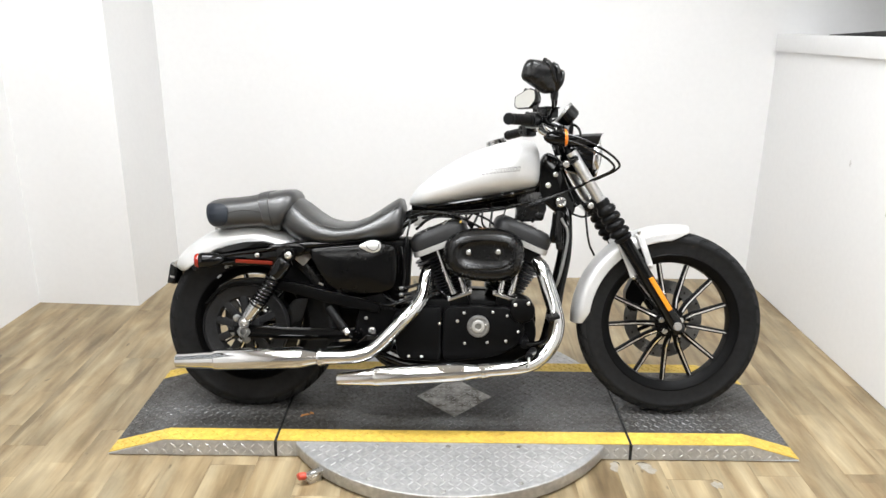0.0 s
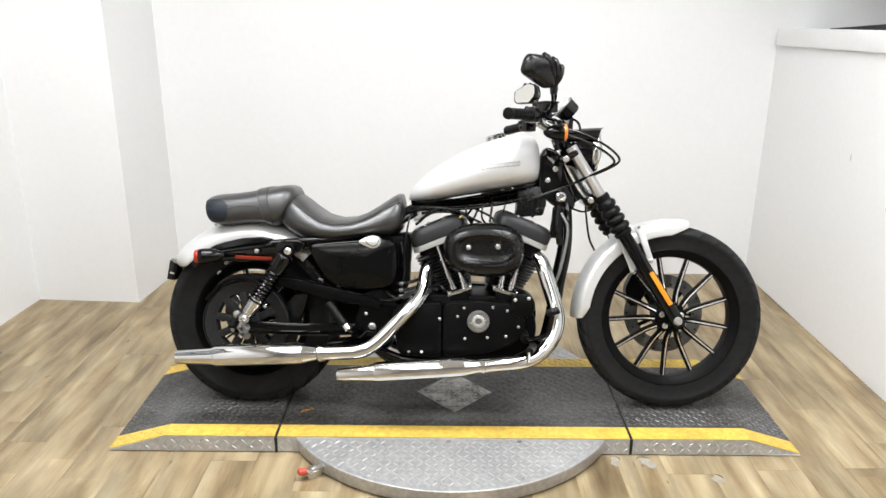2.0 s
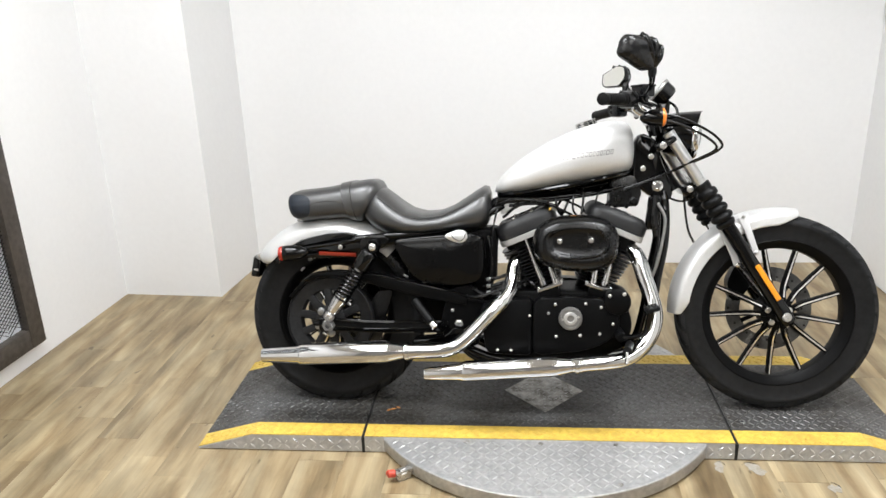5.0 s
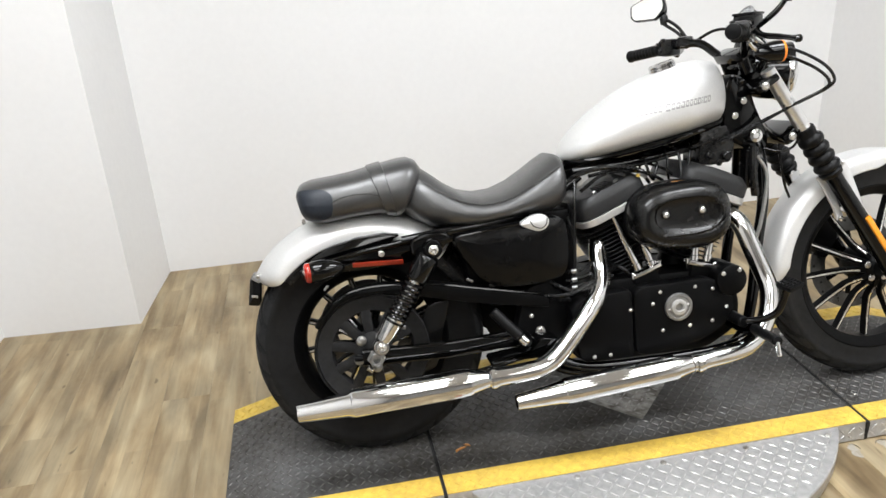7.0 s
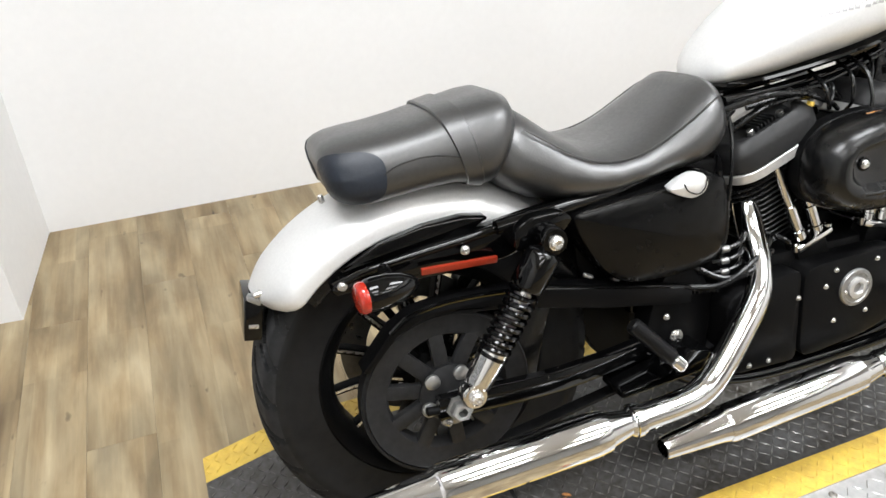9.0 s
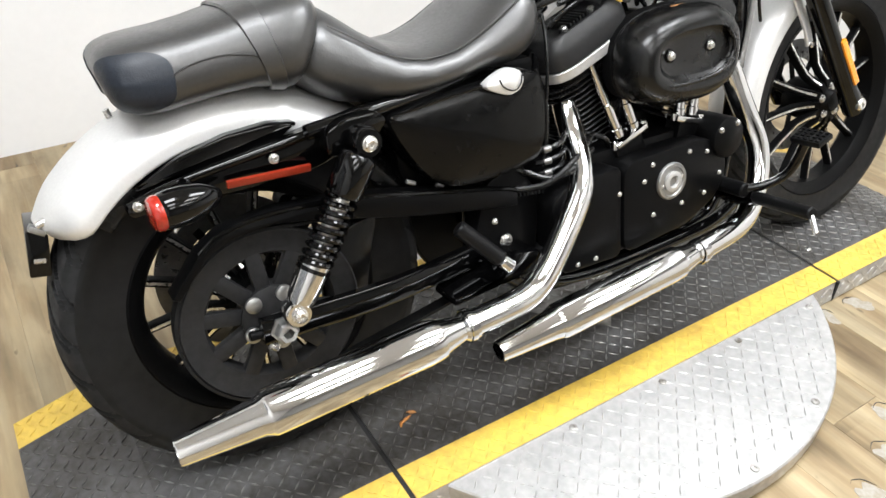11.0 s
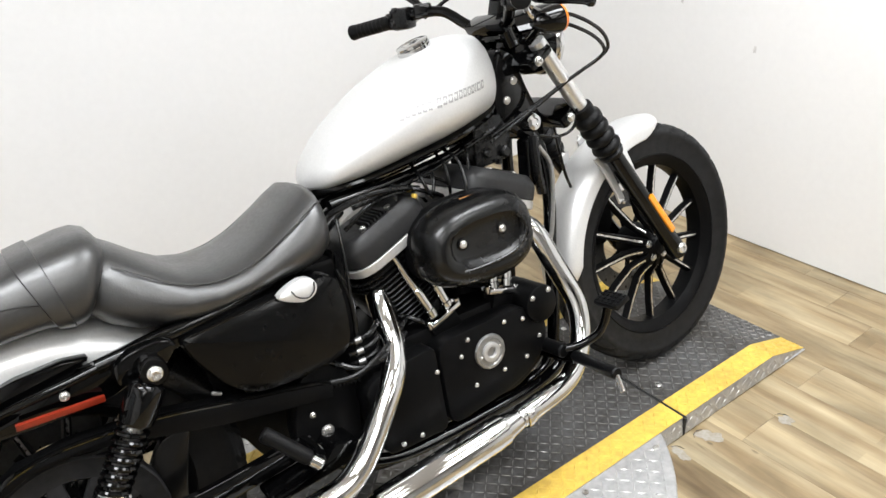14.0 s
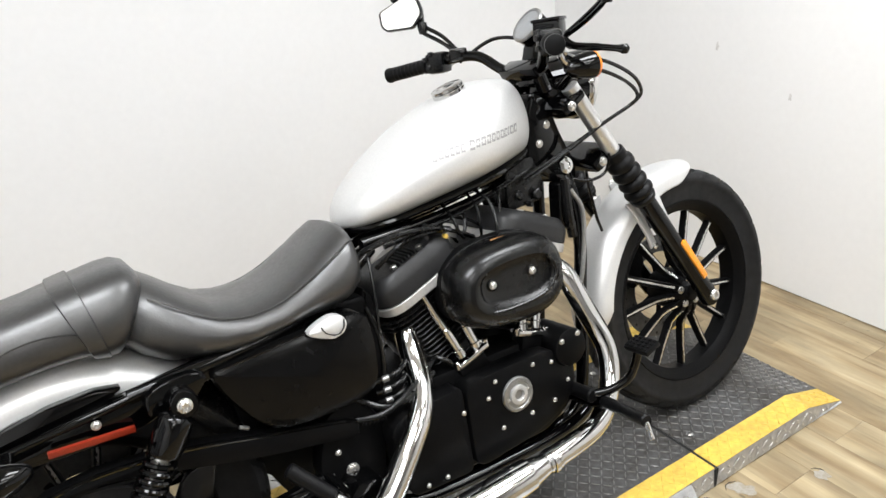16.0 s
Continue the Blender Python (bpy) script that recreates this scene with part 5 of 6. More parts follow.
def shock(sy):
    a, b = Vector((0.172, sy * 0.203, 0.569)), Vector((0.019, sy * 0.205, 0.333))
    d = (b - a).normalized()
    ln = (b - a).length
    s = part("shock_absorber", tube([a + d * 0.02, b - d * 0.02], 0.0150, 18), STEEL, bike, "black rear shock absorber with coil spring and chrome cap")
    part("upper_body", tube([a + d * 0.016, a + d * 0.022, a + d * 0.028, a + d * 0.082, a + d * 0.088, a + d * 0.092], [0.016, 0.026, 0.0292, 0.0292, 0.026, 0.018], 22), BLACK, s, "gloss black upper spring cover")
    coil = []
    turns = 8.5
    u = d.orthogonal().normalized()
    w = d.cross(u)
    for i in range(int(turns * 16) + 1):
        t = i / (turns * 16)
        g = t * turns * 2 * math.pi
        coil.append(a + d * (0.090 + t * 0.115) + 0.0232 * (math.cos(g) * u + math.sin(g) * w))
    part("coil_spring", tube(coil, 0.0050, 8), BLACK, s, "black coil spring")
    part("lower_cap", tube([b - d * 0.084, b - d * 0.082, b - d * 0.076, b - d * 0.024, b - d * 0.016, b - d * 0.010], [0.020, 0.0255, 0.0255, 0.0235, 0.021, 0.012], 24), CHROME, s, "chrome lower cap")
    part("spring_seat", tube([a + d * 0.206, a + d * 0.212], [0.0275, 0.0275], 22), BLACK, s)
    for c, r in ((a, 0.021), (b, 0.019)):
        part("eye", lathe([(r, -0.017), (r + 0.003, -0.012), (r + 0.003, 0.012), (r, 0.017), (r * 0.5, 0.017), (r * 0.5, -0.017)], c, (0, 1, 0), 24, True), BLACK if r > 0.02 else CHROME, s)
        part("mount_bolt", lathe([(0.0125, 0.0), (0.0125, -0.003), (0.0098, -0.004), (0.0098, -0.009), (0.0070, -0.011), (0.0035, -0.0105), (0.003, -0.008)], c + Vector((0, sy * 0.017, 0)), (0, -sy, 0), 18), STEEL, s, "bright mounting bolt")


frame_work()


# side cover and badge
def side_covers():
    poly = [(0.228, 0.588), (0.33, 0.602), (0.449, 0.610), (0.505, 0.613), (0.534, 0.600), (0.541, 0.55), (0.538, 0.485), (0.524, 0.450), (0.48, 0.437), (0.41, 0.433), (0.34, 0.438), (0.296, 0.464), (0.262, 0.512), (0.24, 0.552)]
    for sy in (-1, 1):
        c = part("side_cover", plate(poly, sy * 0.10, sy * 0.166, 0.012, 0.03, 0.012), SIDE, bike, "black oil tank side cover with a soft sheen")
        part("cover_rim", tube(smooth_path([(0.25, sy * 0.161, 0.586), (0.36, sy * 0.165, 0.598), (0.47, sy * 0.164, 0.606)], 6), 0.0028, 8), BLACK, c)
        bd = [(0.402, 0.602), (0.428, 0.617), (0.456, 0.625), (0.478, 0.619), (0.486, 0.602), (0.478, 0.586), (0.456, 0.578), (0.428, 0.588)]
        b = part("filler_cap", plate(bd, sy * 0.160, sy * 0.180, 0.004, 0.014, 0.005), SILVER, c, "silver teardrop filler cap")
        part("cap_groove", tube(smooth_path([(0.432, sy * 0.1838, 0.610), (0.440, sy * 0.1850, 0.596), (0.460, sy * 0.1850, 0.588), (0.474, sy * 0.1838, 0.597), (0.478, sy * 0.1825, 0.612)], 5), 0.0013, 6), SEAM_SHADE, b)
    # added black plate that closes off the bright gap behind the swing arm
    part("lower_tray", plate([(0.27, 0.36), (0.44, 0.36), (0.44, 0.215), (0.365, 0.215), (0.345, 0.25), (0.328, 0.285), (0.28, 0.30)], 0.03, 0.0, 0.004, 0.01), SATIN, bike, "black plate added to darken the gap behind the swing arm")
    part("battery_box", plate([(0.27, 0.46), (0.33, 0.37), (0.52, 0.37), (0.54, 0.60), (0.26, 0.59)], 0.10, -0.10, 0.01, 0.02), SATIN, bike, "black battery box")


side_covers()


# rear lamps
def rear_signals():
    for sy in (-1, 1):
        y = sy * 0.212
        c = Vector((-0.100, y, 0.546))
        ax = Vector((1, -sy * 0.12, 0.04)).normalized()
        s = part("rear_signal", lathe([(0.022, -0.040), (0.026, -0.034), (0.0275, -0.020), (0.0265, 0.0), (0.022, 0.022), (0.014, 0.040), (0.006, 0.048)], c, ax, 28), BLACK, bike, "black bullet rear signal with red lens")
        part("lens", lathe([(0.010, -0.052), (0.021, -0.050), (0.0245, -0.046), (0.0255, -0.040), (0.024, -0.034)], c, ax, 28), LENS_RED, s, "red signal lens")
        part("stalk", rod(c + Vector((0.01, 0, 0.0)), (-0.085, sy * 0.12, 0.546), 0.011, 14), BLACK, s)


rear_signals()


# foot controls
def foot_controls():
    p = part("passenger_peg", rod((0.310, -0.215, 0.392), (0.372, -0.246, 0.324), 0.0145, 16), GRIP, bike, "folded black rubber passenger footpeg")
    part("peg_end", rod((0.372, -0.246, 0.324), (0.388, -0.254, 0.307), 0.0125, 16), CHROME, p, "chrome peg end")
    part("peg_mount", tube(smooth_path([(0.40, -0.13, 0.30), (0.405, -0.20, 0.300), (0.392, -0.235, 0.305)], 5), 0.012, 12), BLACK, p)
    bolts(p, [(0.452, -0.14, 0.300)], 0.0110, 0.008)
    bolts(p, [(0.43, -0.14, 0.345)], 0.005, 0.006)
    f = part("rider_peg", rod((1.012, -0.24, 0.264), (0.986, -0.395, 0.279), 0.0135, 16), GRIP, bike, "black rubber rider footpeg")
    part("peg_feeler", rod((0.986, -0.391, 0.276), (0.983, -0.408, 0.243), 0.0058, 10), CHROME, f, "chrome peg feeler")
    part("peg_mount", tube(smooth_path([(1.00, -0.14, 0.26), (1.01, -0.20, 0.255), (1.015, -0.245, 0.262)], 5), 0.017, 14), BLACK, f)
    b = part("brake_pedal", tube(smooth_path([(0.985, -0.225, 0.285), (1.02, -0.255, 0.292), (1.052, -0.278, 0.312), (1.060, -0.296, 0.345), (1.065, -0.308, 0.386)], 6), 0.0095, 12), BLACK, bike, "black rear brake pedal")
    part("pedal_pad", box((1.066, -0.318, 0.396), (0.042, 0.066, 0.012), Matrix.Rotation(radians(-18), 4, "Y"), 0.003), GRIP, b, "ribbed black pedal pad")
    for i in range(4):
        for j in range(5):
            m = Matrix.Rotation(radians(-18), 4, "Y")
            c = Vector((1.066, -0.318, 0.396)) + m @ Vector((-0.015 + 0.010 * i, -0.026 + 0.013 * j, 0.0075))
            part("pad_stud", box(c, (0.005, 0.007, 0.003), m), GRIP, b)
    part("pedal_pivot", rod((0.985, -0.12, 0.285), (0.985, -0.24, 0.285), 0.016, 16), SATIN, b)
    part("side_stand", tube(smooth_path([(0.72, 0.13, 0.185), (0.73, 0.20, 0.10), (0.735, 0.246, 0.055)], 4), 0.012, 12), BLACK, bike, "black side stand")


foot_controls()


# ---- front end ----
def front_end():
    lower, upper = Vector((1.522, 0, 0.337)), Vector((1.130, 0, 0.945))
    d = (upper - lower).normalized()
    fw = Vector((d.z, 0, -d.x))
    for sy in (-1, 1):
        y = Vector((0, sy * 0.102, 0))
        leg = front("fork_leg", tube([lower + y - d * 0.03, lower + y - d * 0.024, lower + y + d * 0.02, lower + y + d * 0.05, lower + y + d * 0.36, lower + y + d * 0.37], [0.019, 0.025, 0.026, 0.0235, 0.0235, 0.021], 22), BLACK, None, "gloss black lower fork leg")
        front("fork_tube", tube([lower + y + d * 0.36, lower + y + d * 0.715], 0.0195, 20), FORKTUBE, leg, "bright satin fork tube")
        prof = []
        s = 0.374
        for k in range(4):
            q = s + 0.0300 * k
            prof += [(0.0265, q), (0.0335, q + 0.004), (0.0372 - 0.0008 * k, q + 0.011), (0.0372 - 0.0008 * k, q + 0.016), (0.0330, q + 0.023), (0.0262, q + 0.028)]
        prof = [(0.022, 0.352), (0.030, 0.356), (0.033, 0.368)] + prof + [(0.0255, s + 0.122), (0.0275, s + 0.128), (0.0265, s + 0.142), (0.0205, s + 0.144)]
        front("fork_boot", lathe(prof, lower + y, d, 26), GRIP, leg, "black ribbed rubber fork boot", 50)
        c = lower + y + d * 0.130 + Vector((0, sy * 0.0235, 0))
        m = Matrix((( d.x, 0, fw.x, 0), (0, 1, 0, 0), (d.z, 0, fw.z, 0), (0, 0, 0, 1)))
        bm = box((0, 0, 0), (0.135, 0.010, 0.017), None, 0.003)
        bmesh.ops.transform(bm, matrix=Matrix.Translation(c + fw * 0.008) @ m, verts=bm.verts[:])
        front("fork_reflector", bm, FORK_AMBER, leg, "long amber fork reflector")
        front("axle_end", lathe([(0.015, 0.02), (0.015, -0.006), (0.012, -0.010), (0.006, -0.010), (0.005, -0.004)] if sy < 0 else [(0.015, -0.02), (0.015, 0.006), (0.012, 0.010)], lower + y + Vector((0, sy * 0.022, 0)), (0, 1, 0), 20), STEEL, leg, "bright axle end")
        # mudguard brackets
        for (ax, az), (bx, bz) in (((1.322, 0.633), (1.374, 0.503)), ((1.390, 0.663), (1.432, 0.543))):
            p1, p0 = Vector((ax, sy * 0.062, az)), Vector((bx, sy * 0.076, bz))
            q = Vector((0.0115, 0, 0.005))
            w = Vector((0, -sy * 0.005, 0))
            rings = []
            for k, f in ((0.0, 0.9), (0.25, 0.8), (0.8, 1.0), (1.0, 1.3)):
                c = p0 + (p1 - p0) * k + Vector((0, sy * 0.006 * math.sin(k * math.pi), 0))
                rings.append([c - q * f, c - q * f * 0.8 - w * 0.4, c + q * f * 0.8 - w * 0.4, c + q * f, c + q * f + w, c - q * f + w])
            front("fender_bracket", loft(rings), SILVER, front_fender, "silver mudguard bracket")
            for c, r in ((p0, 0.008), (p1, 0.006)):
                front("bolt", lathe([(r, 0.0), (r, sy * 0.005), (r * 0.6, sy * 0.007)], c + Vector((0, sy * 0.002, 0)), (0, 1, 0), 14), STEEL, front_fender)
    # clamps
    for s, th, nm in ((0.520, 0.034, "lower_clamp"), (0.690, 0.026, "upper_clamp")):
        c = lower + d * s
        bm = bmesh.new()
        m = Matrix(((fw.x, 0, d.x, 0), (0, 1, 0, 0), (fw.z, 0, d.z, 0), (0, 0, 0, 1)))
        add_box(bm, (0, 0, 0), (0.075, 0.20 if nm == "lower_clamp" else 0.244, th), None, 0.012)
        bmesh.ops.transform(bm, matrix=Matrix.Translation(c - fw * 0.018) @ m, verts=bm.verts[:])
        cl = front(nm, bm, BLACK, None, "black fork clamp")
        for sy in (-1, 1):
            b = part("bolt", bolt_head(0.009, 0.008), STEEL, cl)
            b.matrix_basis = front_shift(c - fw * 0.03 + Vector((0, sy * (0.10 if nm == "lower_clamp" else 0.122), 0))) @ pose(0, 0, 0, 0, 0, 0 if sy < 0 else 180)
    # headlamp
    hx = Vector((1, 0, -0.06)).normalized()
    hc = Vector((1.185, 0, 0.933))
    hl = front("headlamp", lathe([(0.012, -0.075), (0.040, -0.068), (0.060, -0.045), (0.070, -0.010), (0.073, 0.040)], hc, hx, 40), BLACK, None, "black headlamp shell with chrome ring")
    front("trim_ring", lathe([(0.0725, 0.036), (0.0755, 0.040), (0.0765, 0.052), (0.072, 0.060), (0.066, 0.056), (0.066, 0.040)], hc, hx, 40, True), CHROME, hl, "chrome trim ring")
    front("lens", lathe([(0.066, 0.052), (0.055, 0.064), (0.03, 0.072), (0.0, 0.075)], hc, hx, 40), GLASS, hl, "clear headlamp lens")
    bm = bmesh.new()
    rings = []
    for i in range(13):
        a = radians(28 + i * 124 / 12)
        rr = []
        for x, r in ((-0.055, 0.066), (0.0, 0.078), (0.050, 0.084), (0.078, 0.087), (0.078, 0.084), (0.050, 0.081), (0.0, 0.075), (-0.055, 0.063)):
            k = 1 - 0.35 * abs(i - 6) / 6 if x > 0.04 else 1
            rr.append(hc + hx * (x * k) + Vector((0, math.cos(a), math.sin(a))) * r)
        rings.append(rr)
    front("visor", loft(rings), BLACK, hl, "black headlamp visor")
    front("lamp_bracket", box((1.135, 0, 0.955), (0.09, 0.09, 0.03), Matrix.Rotation(radians(20), 4, "Y"), 0.008), BLACK, hl)
    # handlebar
    for sy in (-1, 1):
        front("riser", rod((1.112, sy * 0.05, 0.935), (1.090, sy * 0.05, 0.992), 0.017, 18), BLACK, None, "black handlebar riser")
    bar_pts = [(0.922, -0.346, 1.038), (0.975, -0.27, 1.040), (1.022, -0.195, 1.045), (1.058, -0.135, 1.034), (1.083, -0.085, 1.000), (1.090, -0.045, 0.984), (1.090, 0, 0.983), (1.090, 0.045, 0.984), (1.083, 0.085, 1.000), (1.058, 0.135, 1.034), (1.022, 0.198, 1.037), (0.974, 0.278, 1.027), (0.928, 0.356, 1.018)]
    bar = front("handlebar", tube(smooth_path(bar_pts, 6), 0.0125, 16), BLACK, None, "black handlebar with rubber grips")
    front("bar_clamp", box((1.092, 0, 0.990), (0.045, 0.14, 0.03), Matrix.Rotation(radians(-30), 4, "Y"), 0.008), BLACK, bar)
    for sy in (-1, 1):
        a, b = (Vector((0.914, -0.357, 1.0385)), Vector((0.986, -0.250, 1.042))) if sy < 0 else (Vector((0.923, 0.365, 1.0168)), Vector((0.989, 0.252, 1.0295)))
        u = (b - a).normalized()
        prof = [(0.012, 0.0), (0.0185, 0.002), (0.0195, 0.010), (0.0178, 0.014)]
        for k in range(8):
            prof += [(0.0182, 0.018 + k * 0.012), (0.0170, 0.026 + k * 0.012), (0.0170, 0.028 + k * 0.012)]
        prof += [(0.0195, 0.118), (0.0195, 0.126), (0.013, 0.127)]
        front("grip", lathe(prof, a, u, 22), GRIP, bar, "black rubber grip")
        # switch housing
        hb = front("switch_housing", box(b + u * 0.026, (0.052, 0.05, 0.052), Matrix.Rotation(math.atan2(u.y, u.x), 4, "Z"), 0.012), PLASTIC, bar, "black switch housing")
        for k, q in enumerate(((-0.032, 0.012), (-0.030, -0.008), (-0.026, 0.022))):
            front("switch", box(b + u * (0.018 + 0.006 * k) + Vector((q[0] * 0.9, 0, q[1])), (0.012, 0.014, 0.012), None, 0.003), PLASTIC, hb)
        lp = [b + u * 0.05 + Vector((0.03, sy * 0.01, 0.0)), Vector((1.05, sy * 0.24, 1.030)), Vector((1.07, sy * 0.30, 1.020)), Vector((1.078, sy * 0.352, 1.012))]
        lever = front("lever", tube(smooth_path(lp, 5), [0.009] * 5 + [0.0075] * 5 + [0.0065] * 4 + [0.0075, 0.009], 12), BLACK, bar, "black hand lever")
        front("lever_ball", lathe([(0.004, -0.010), (0.0095, -0.004), (0.0095, 0.004), (0.004, 0.010)], lp[-1], (0, 1, 0), 14), BLACK, lever)
        front("lever_perch", box((1.035, sy * 0.185, 1.045), (0.045, 0.05, 0.03), Matrix.Rotation(radians(sy * -30), 4, "Z"), 0.007), BLACK, lever)
        # mirror
        mc = Vector((1.012, -0.365, 1.172)) if sy < 0 else Vector((0.996, 0.384, 1.166))
        nrm = (Vector((-0.50, 0.86, 0.10)) if sy < 0 else Vector((-0.70, -0.70, 0.16))).normalized()
        mirror(bar, mc, nrm, sy, Vector((1.052, sy * 0.215, 1.052)))
        # front signals
        sc = Vector((1.085, -0.222, 0.987)) if sy < 0 else Vector((1.125, 0.165, 0.892))
        ax = Vector((1, 0, 0.02)).normalized()
        sg = front("front_signal", lathe([(0.006, -0.048), (0.016, -0.038), (0.024, -0.018), (0.028, 0.004), (0.0285, 0.020)], sc, ax, 26), BLACK, None, "black bullet front signal with amber lens")
        front("lens", lathe([(0.0285, 0.020), (0.0275, 0.026), (0.020, 0.031), (0.0, 0.033)], sc, ax, 26), AMBER, sg, "amber signal lens")
        front("stalk", rod(sc + Vector((0, -sy * 0.02, 0)), (1.11, sy * 0.11, 0.945 if sy < 0 else 0.892), 0.010, 12), BLACK, sg)
    # brake fluid box
    mb = front("brake_reservoir", box((1.050, -0.168, 1.070), (0.050, 0.058, 0.032), Matrix.Rotation(radians(35), 4, "Z"), 0.006), BLACK, bar, "black brake fluid reservoir")
    front("reservoir_lid", box((1.050, -0.168, 1.088), (0.054, 0.062, 0.007), Matrix.Rotation(radians(35), 4, "Z"), 0.003), BLACK, mb)
    # speedometer
    gn = Vector((-0.775, 0, 0.63))
    gc = Vector((1.118, 0, 1.086))
    sp = front("speedometer", lathe([(0.030, -0.046), (0.038, -0.038), (0.0415, -0.006), (0.042, 0.0)], gc, gn, 36), BLACK, None, "round speedometer in a black housing with metal rim")
    front("bezel", lathe([(0.0425, -0.004), (0.044, 0.0), (0.0425, 0.005), (0.0375, 0.005), (0.0375, 0.0)], gc, gn, 36, True), DULL, sp, "dull metal bezel")
    front("dial", lathe([(0.0375, 0.0005), (0.0375, 0.0018)], gc, gn, 36), DIAL, sp, "grey dial face")
    front("dial_glass", lathe([(0.0372, 0.0032), (0.036, 0.0042)], gc, gn, 36), GLASS, sp)
    front("gauge_bracket", plate([(1.085, 0.95), (1.15, 0.95), (1.155, 1.05), (1.125, 1.07)], 0.02, -0.02, 0.006, 0.01), BLACK, sp)
    # cables
    for pts, r, mt, lb in (
            ([(1.03, -0.20, 1.03), (1.06, -0.21, 1.00), (1.14, -0.215, 0.985), (1.235, -0.195, 0.945), (1.290, -0.165, 0.905), (1.285, -0.145, 0.880), (1.225, -0.115, 0.848), (1.12, -0.085, 0.80), (1.00, -0.07, 0.755)], 0.0042, PLASTIC, "black throttle cable loop"),
            ([(1.03, -0.19, 1.02), (1.08, -0.20, 0.985), (1.15, -0.205, 0.962), (1.225, -0.19, 0.930), (1.272, -0.17, 0.897), (1.268, -0.15, 0.876), (1.21, -0.12, 0.845), (1.10, -0.09, 0.79), (0.99, -0.08, 0.745)], 0.0042, PLASTIC, ""),
            ([(1.005, -0.235, 1.028), (1.01, -0.235, 1.005), (1.035, -0.225, 0.990), (1.075, -0.215, 0.982)], 0.0062, CHROME, "bright cable elbow"),
            ([(1.03, -0.215, 1.030), (1.038, -0.215, 1.012), (1.065, -0.21, 1.000), (1.11, -0.20, 0.985)], 0.0062, CHROME, "bright cable elbow"),
            ([(1.04, 0.18, 1.03), (1.10, 0.12, 1.07), (1.13, 0.04, 1.06), (1.17, -0.02, 1.03), (1.18, -0.04, 0.98)], 0.0045, PLASTIC, "black cable across the bars"),
            ([(1.20, -0.05, 0.76), (1.205, -0.05, 0.70), (1.218, -0.05, 0.62), (1.24, -0.04, 0.575)], 0.0038, PLASTIC, "black brake line"),
            ([(1.20, -0.10, 0.845), (1.225, -0.11, 0.80), (1.222, -0.10, 0.735), (1.19, -0.08, 0.715), (1.15, -0.06, 0.725)], 0.0036, PLASTIC, "")):
        part("cable", tube(smooth_path(pts, 7), r, 8), mt, bike, lb)
    # brake disc and caliper on the far side of the front wheel
    dc = Vector(FC) + Vector((0, 0.062, 0))
    disc = front("brake_disc", lathe([(0.146, -0.0025), (0.146, 0.0025), (0.098, 0.0025), (0.098, -0.0025)], dc, (0, 1, 0), 64, True), DISCSTEEL, bike, "drilled steel front brake disc")
    for k in range(7):
        a = 2 * math.pi * k / 7
        front("disc_arm", box(dc + Vector((0.075 * math.cos(a), -0.004, 0.075 * math.sin(a))), (0.055, 0.005, 0.014), Matrix.Rotation(-a, 4, "Y")), SATIN, disc)
    for k in range(28):
        a = 2 * math.pi * k / 28
        r = 0.112 + 0.012 * (k % 3)
        front("drill_hole", lathe([(0.0042, -0.0032), (0.0042, 0.0032)], dc + Vector((r * math.cos(a), 0, r * math.sin(a))), (0, 1, 0), 8), SEAM_SHADE, disc)
    cal = plate([(1.385, 0.37), (1.42, 0.36), (1.455, 0.42), (1.45, 0.475), (1.40, 0.485), (1.375, 0.43)], 0.045, 0.098, 0.008, 0.014)
    front("brake_caliper", cal, SATIN, None, "black front brake caliper")
    for k in range(5):
        a = 2 * math.pi * k / 5 + 0.3
        b = part("bolt", bolt_head(0.0085, 0.006), STEEL, front_wheel, "bright hub bolt")
        b.matrix_basis = pose(0.036 * math.cos(a), -0.046, 0.036 * math.sin(a))


def front_shift(p):
    return Matrix.Translation(STEER @ Vector(p))


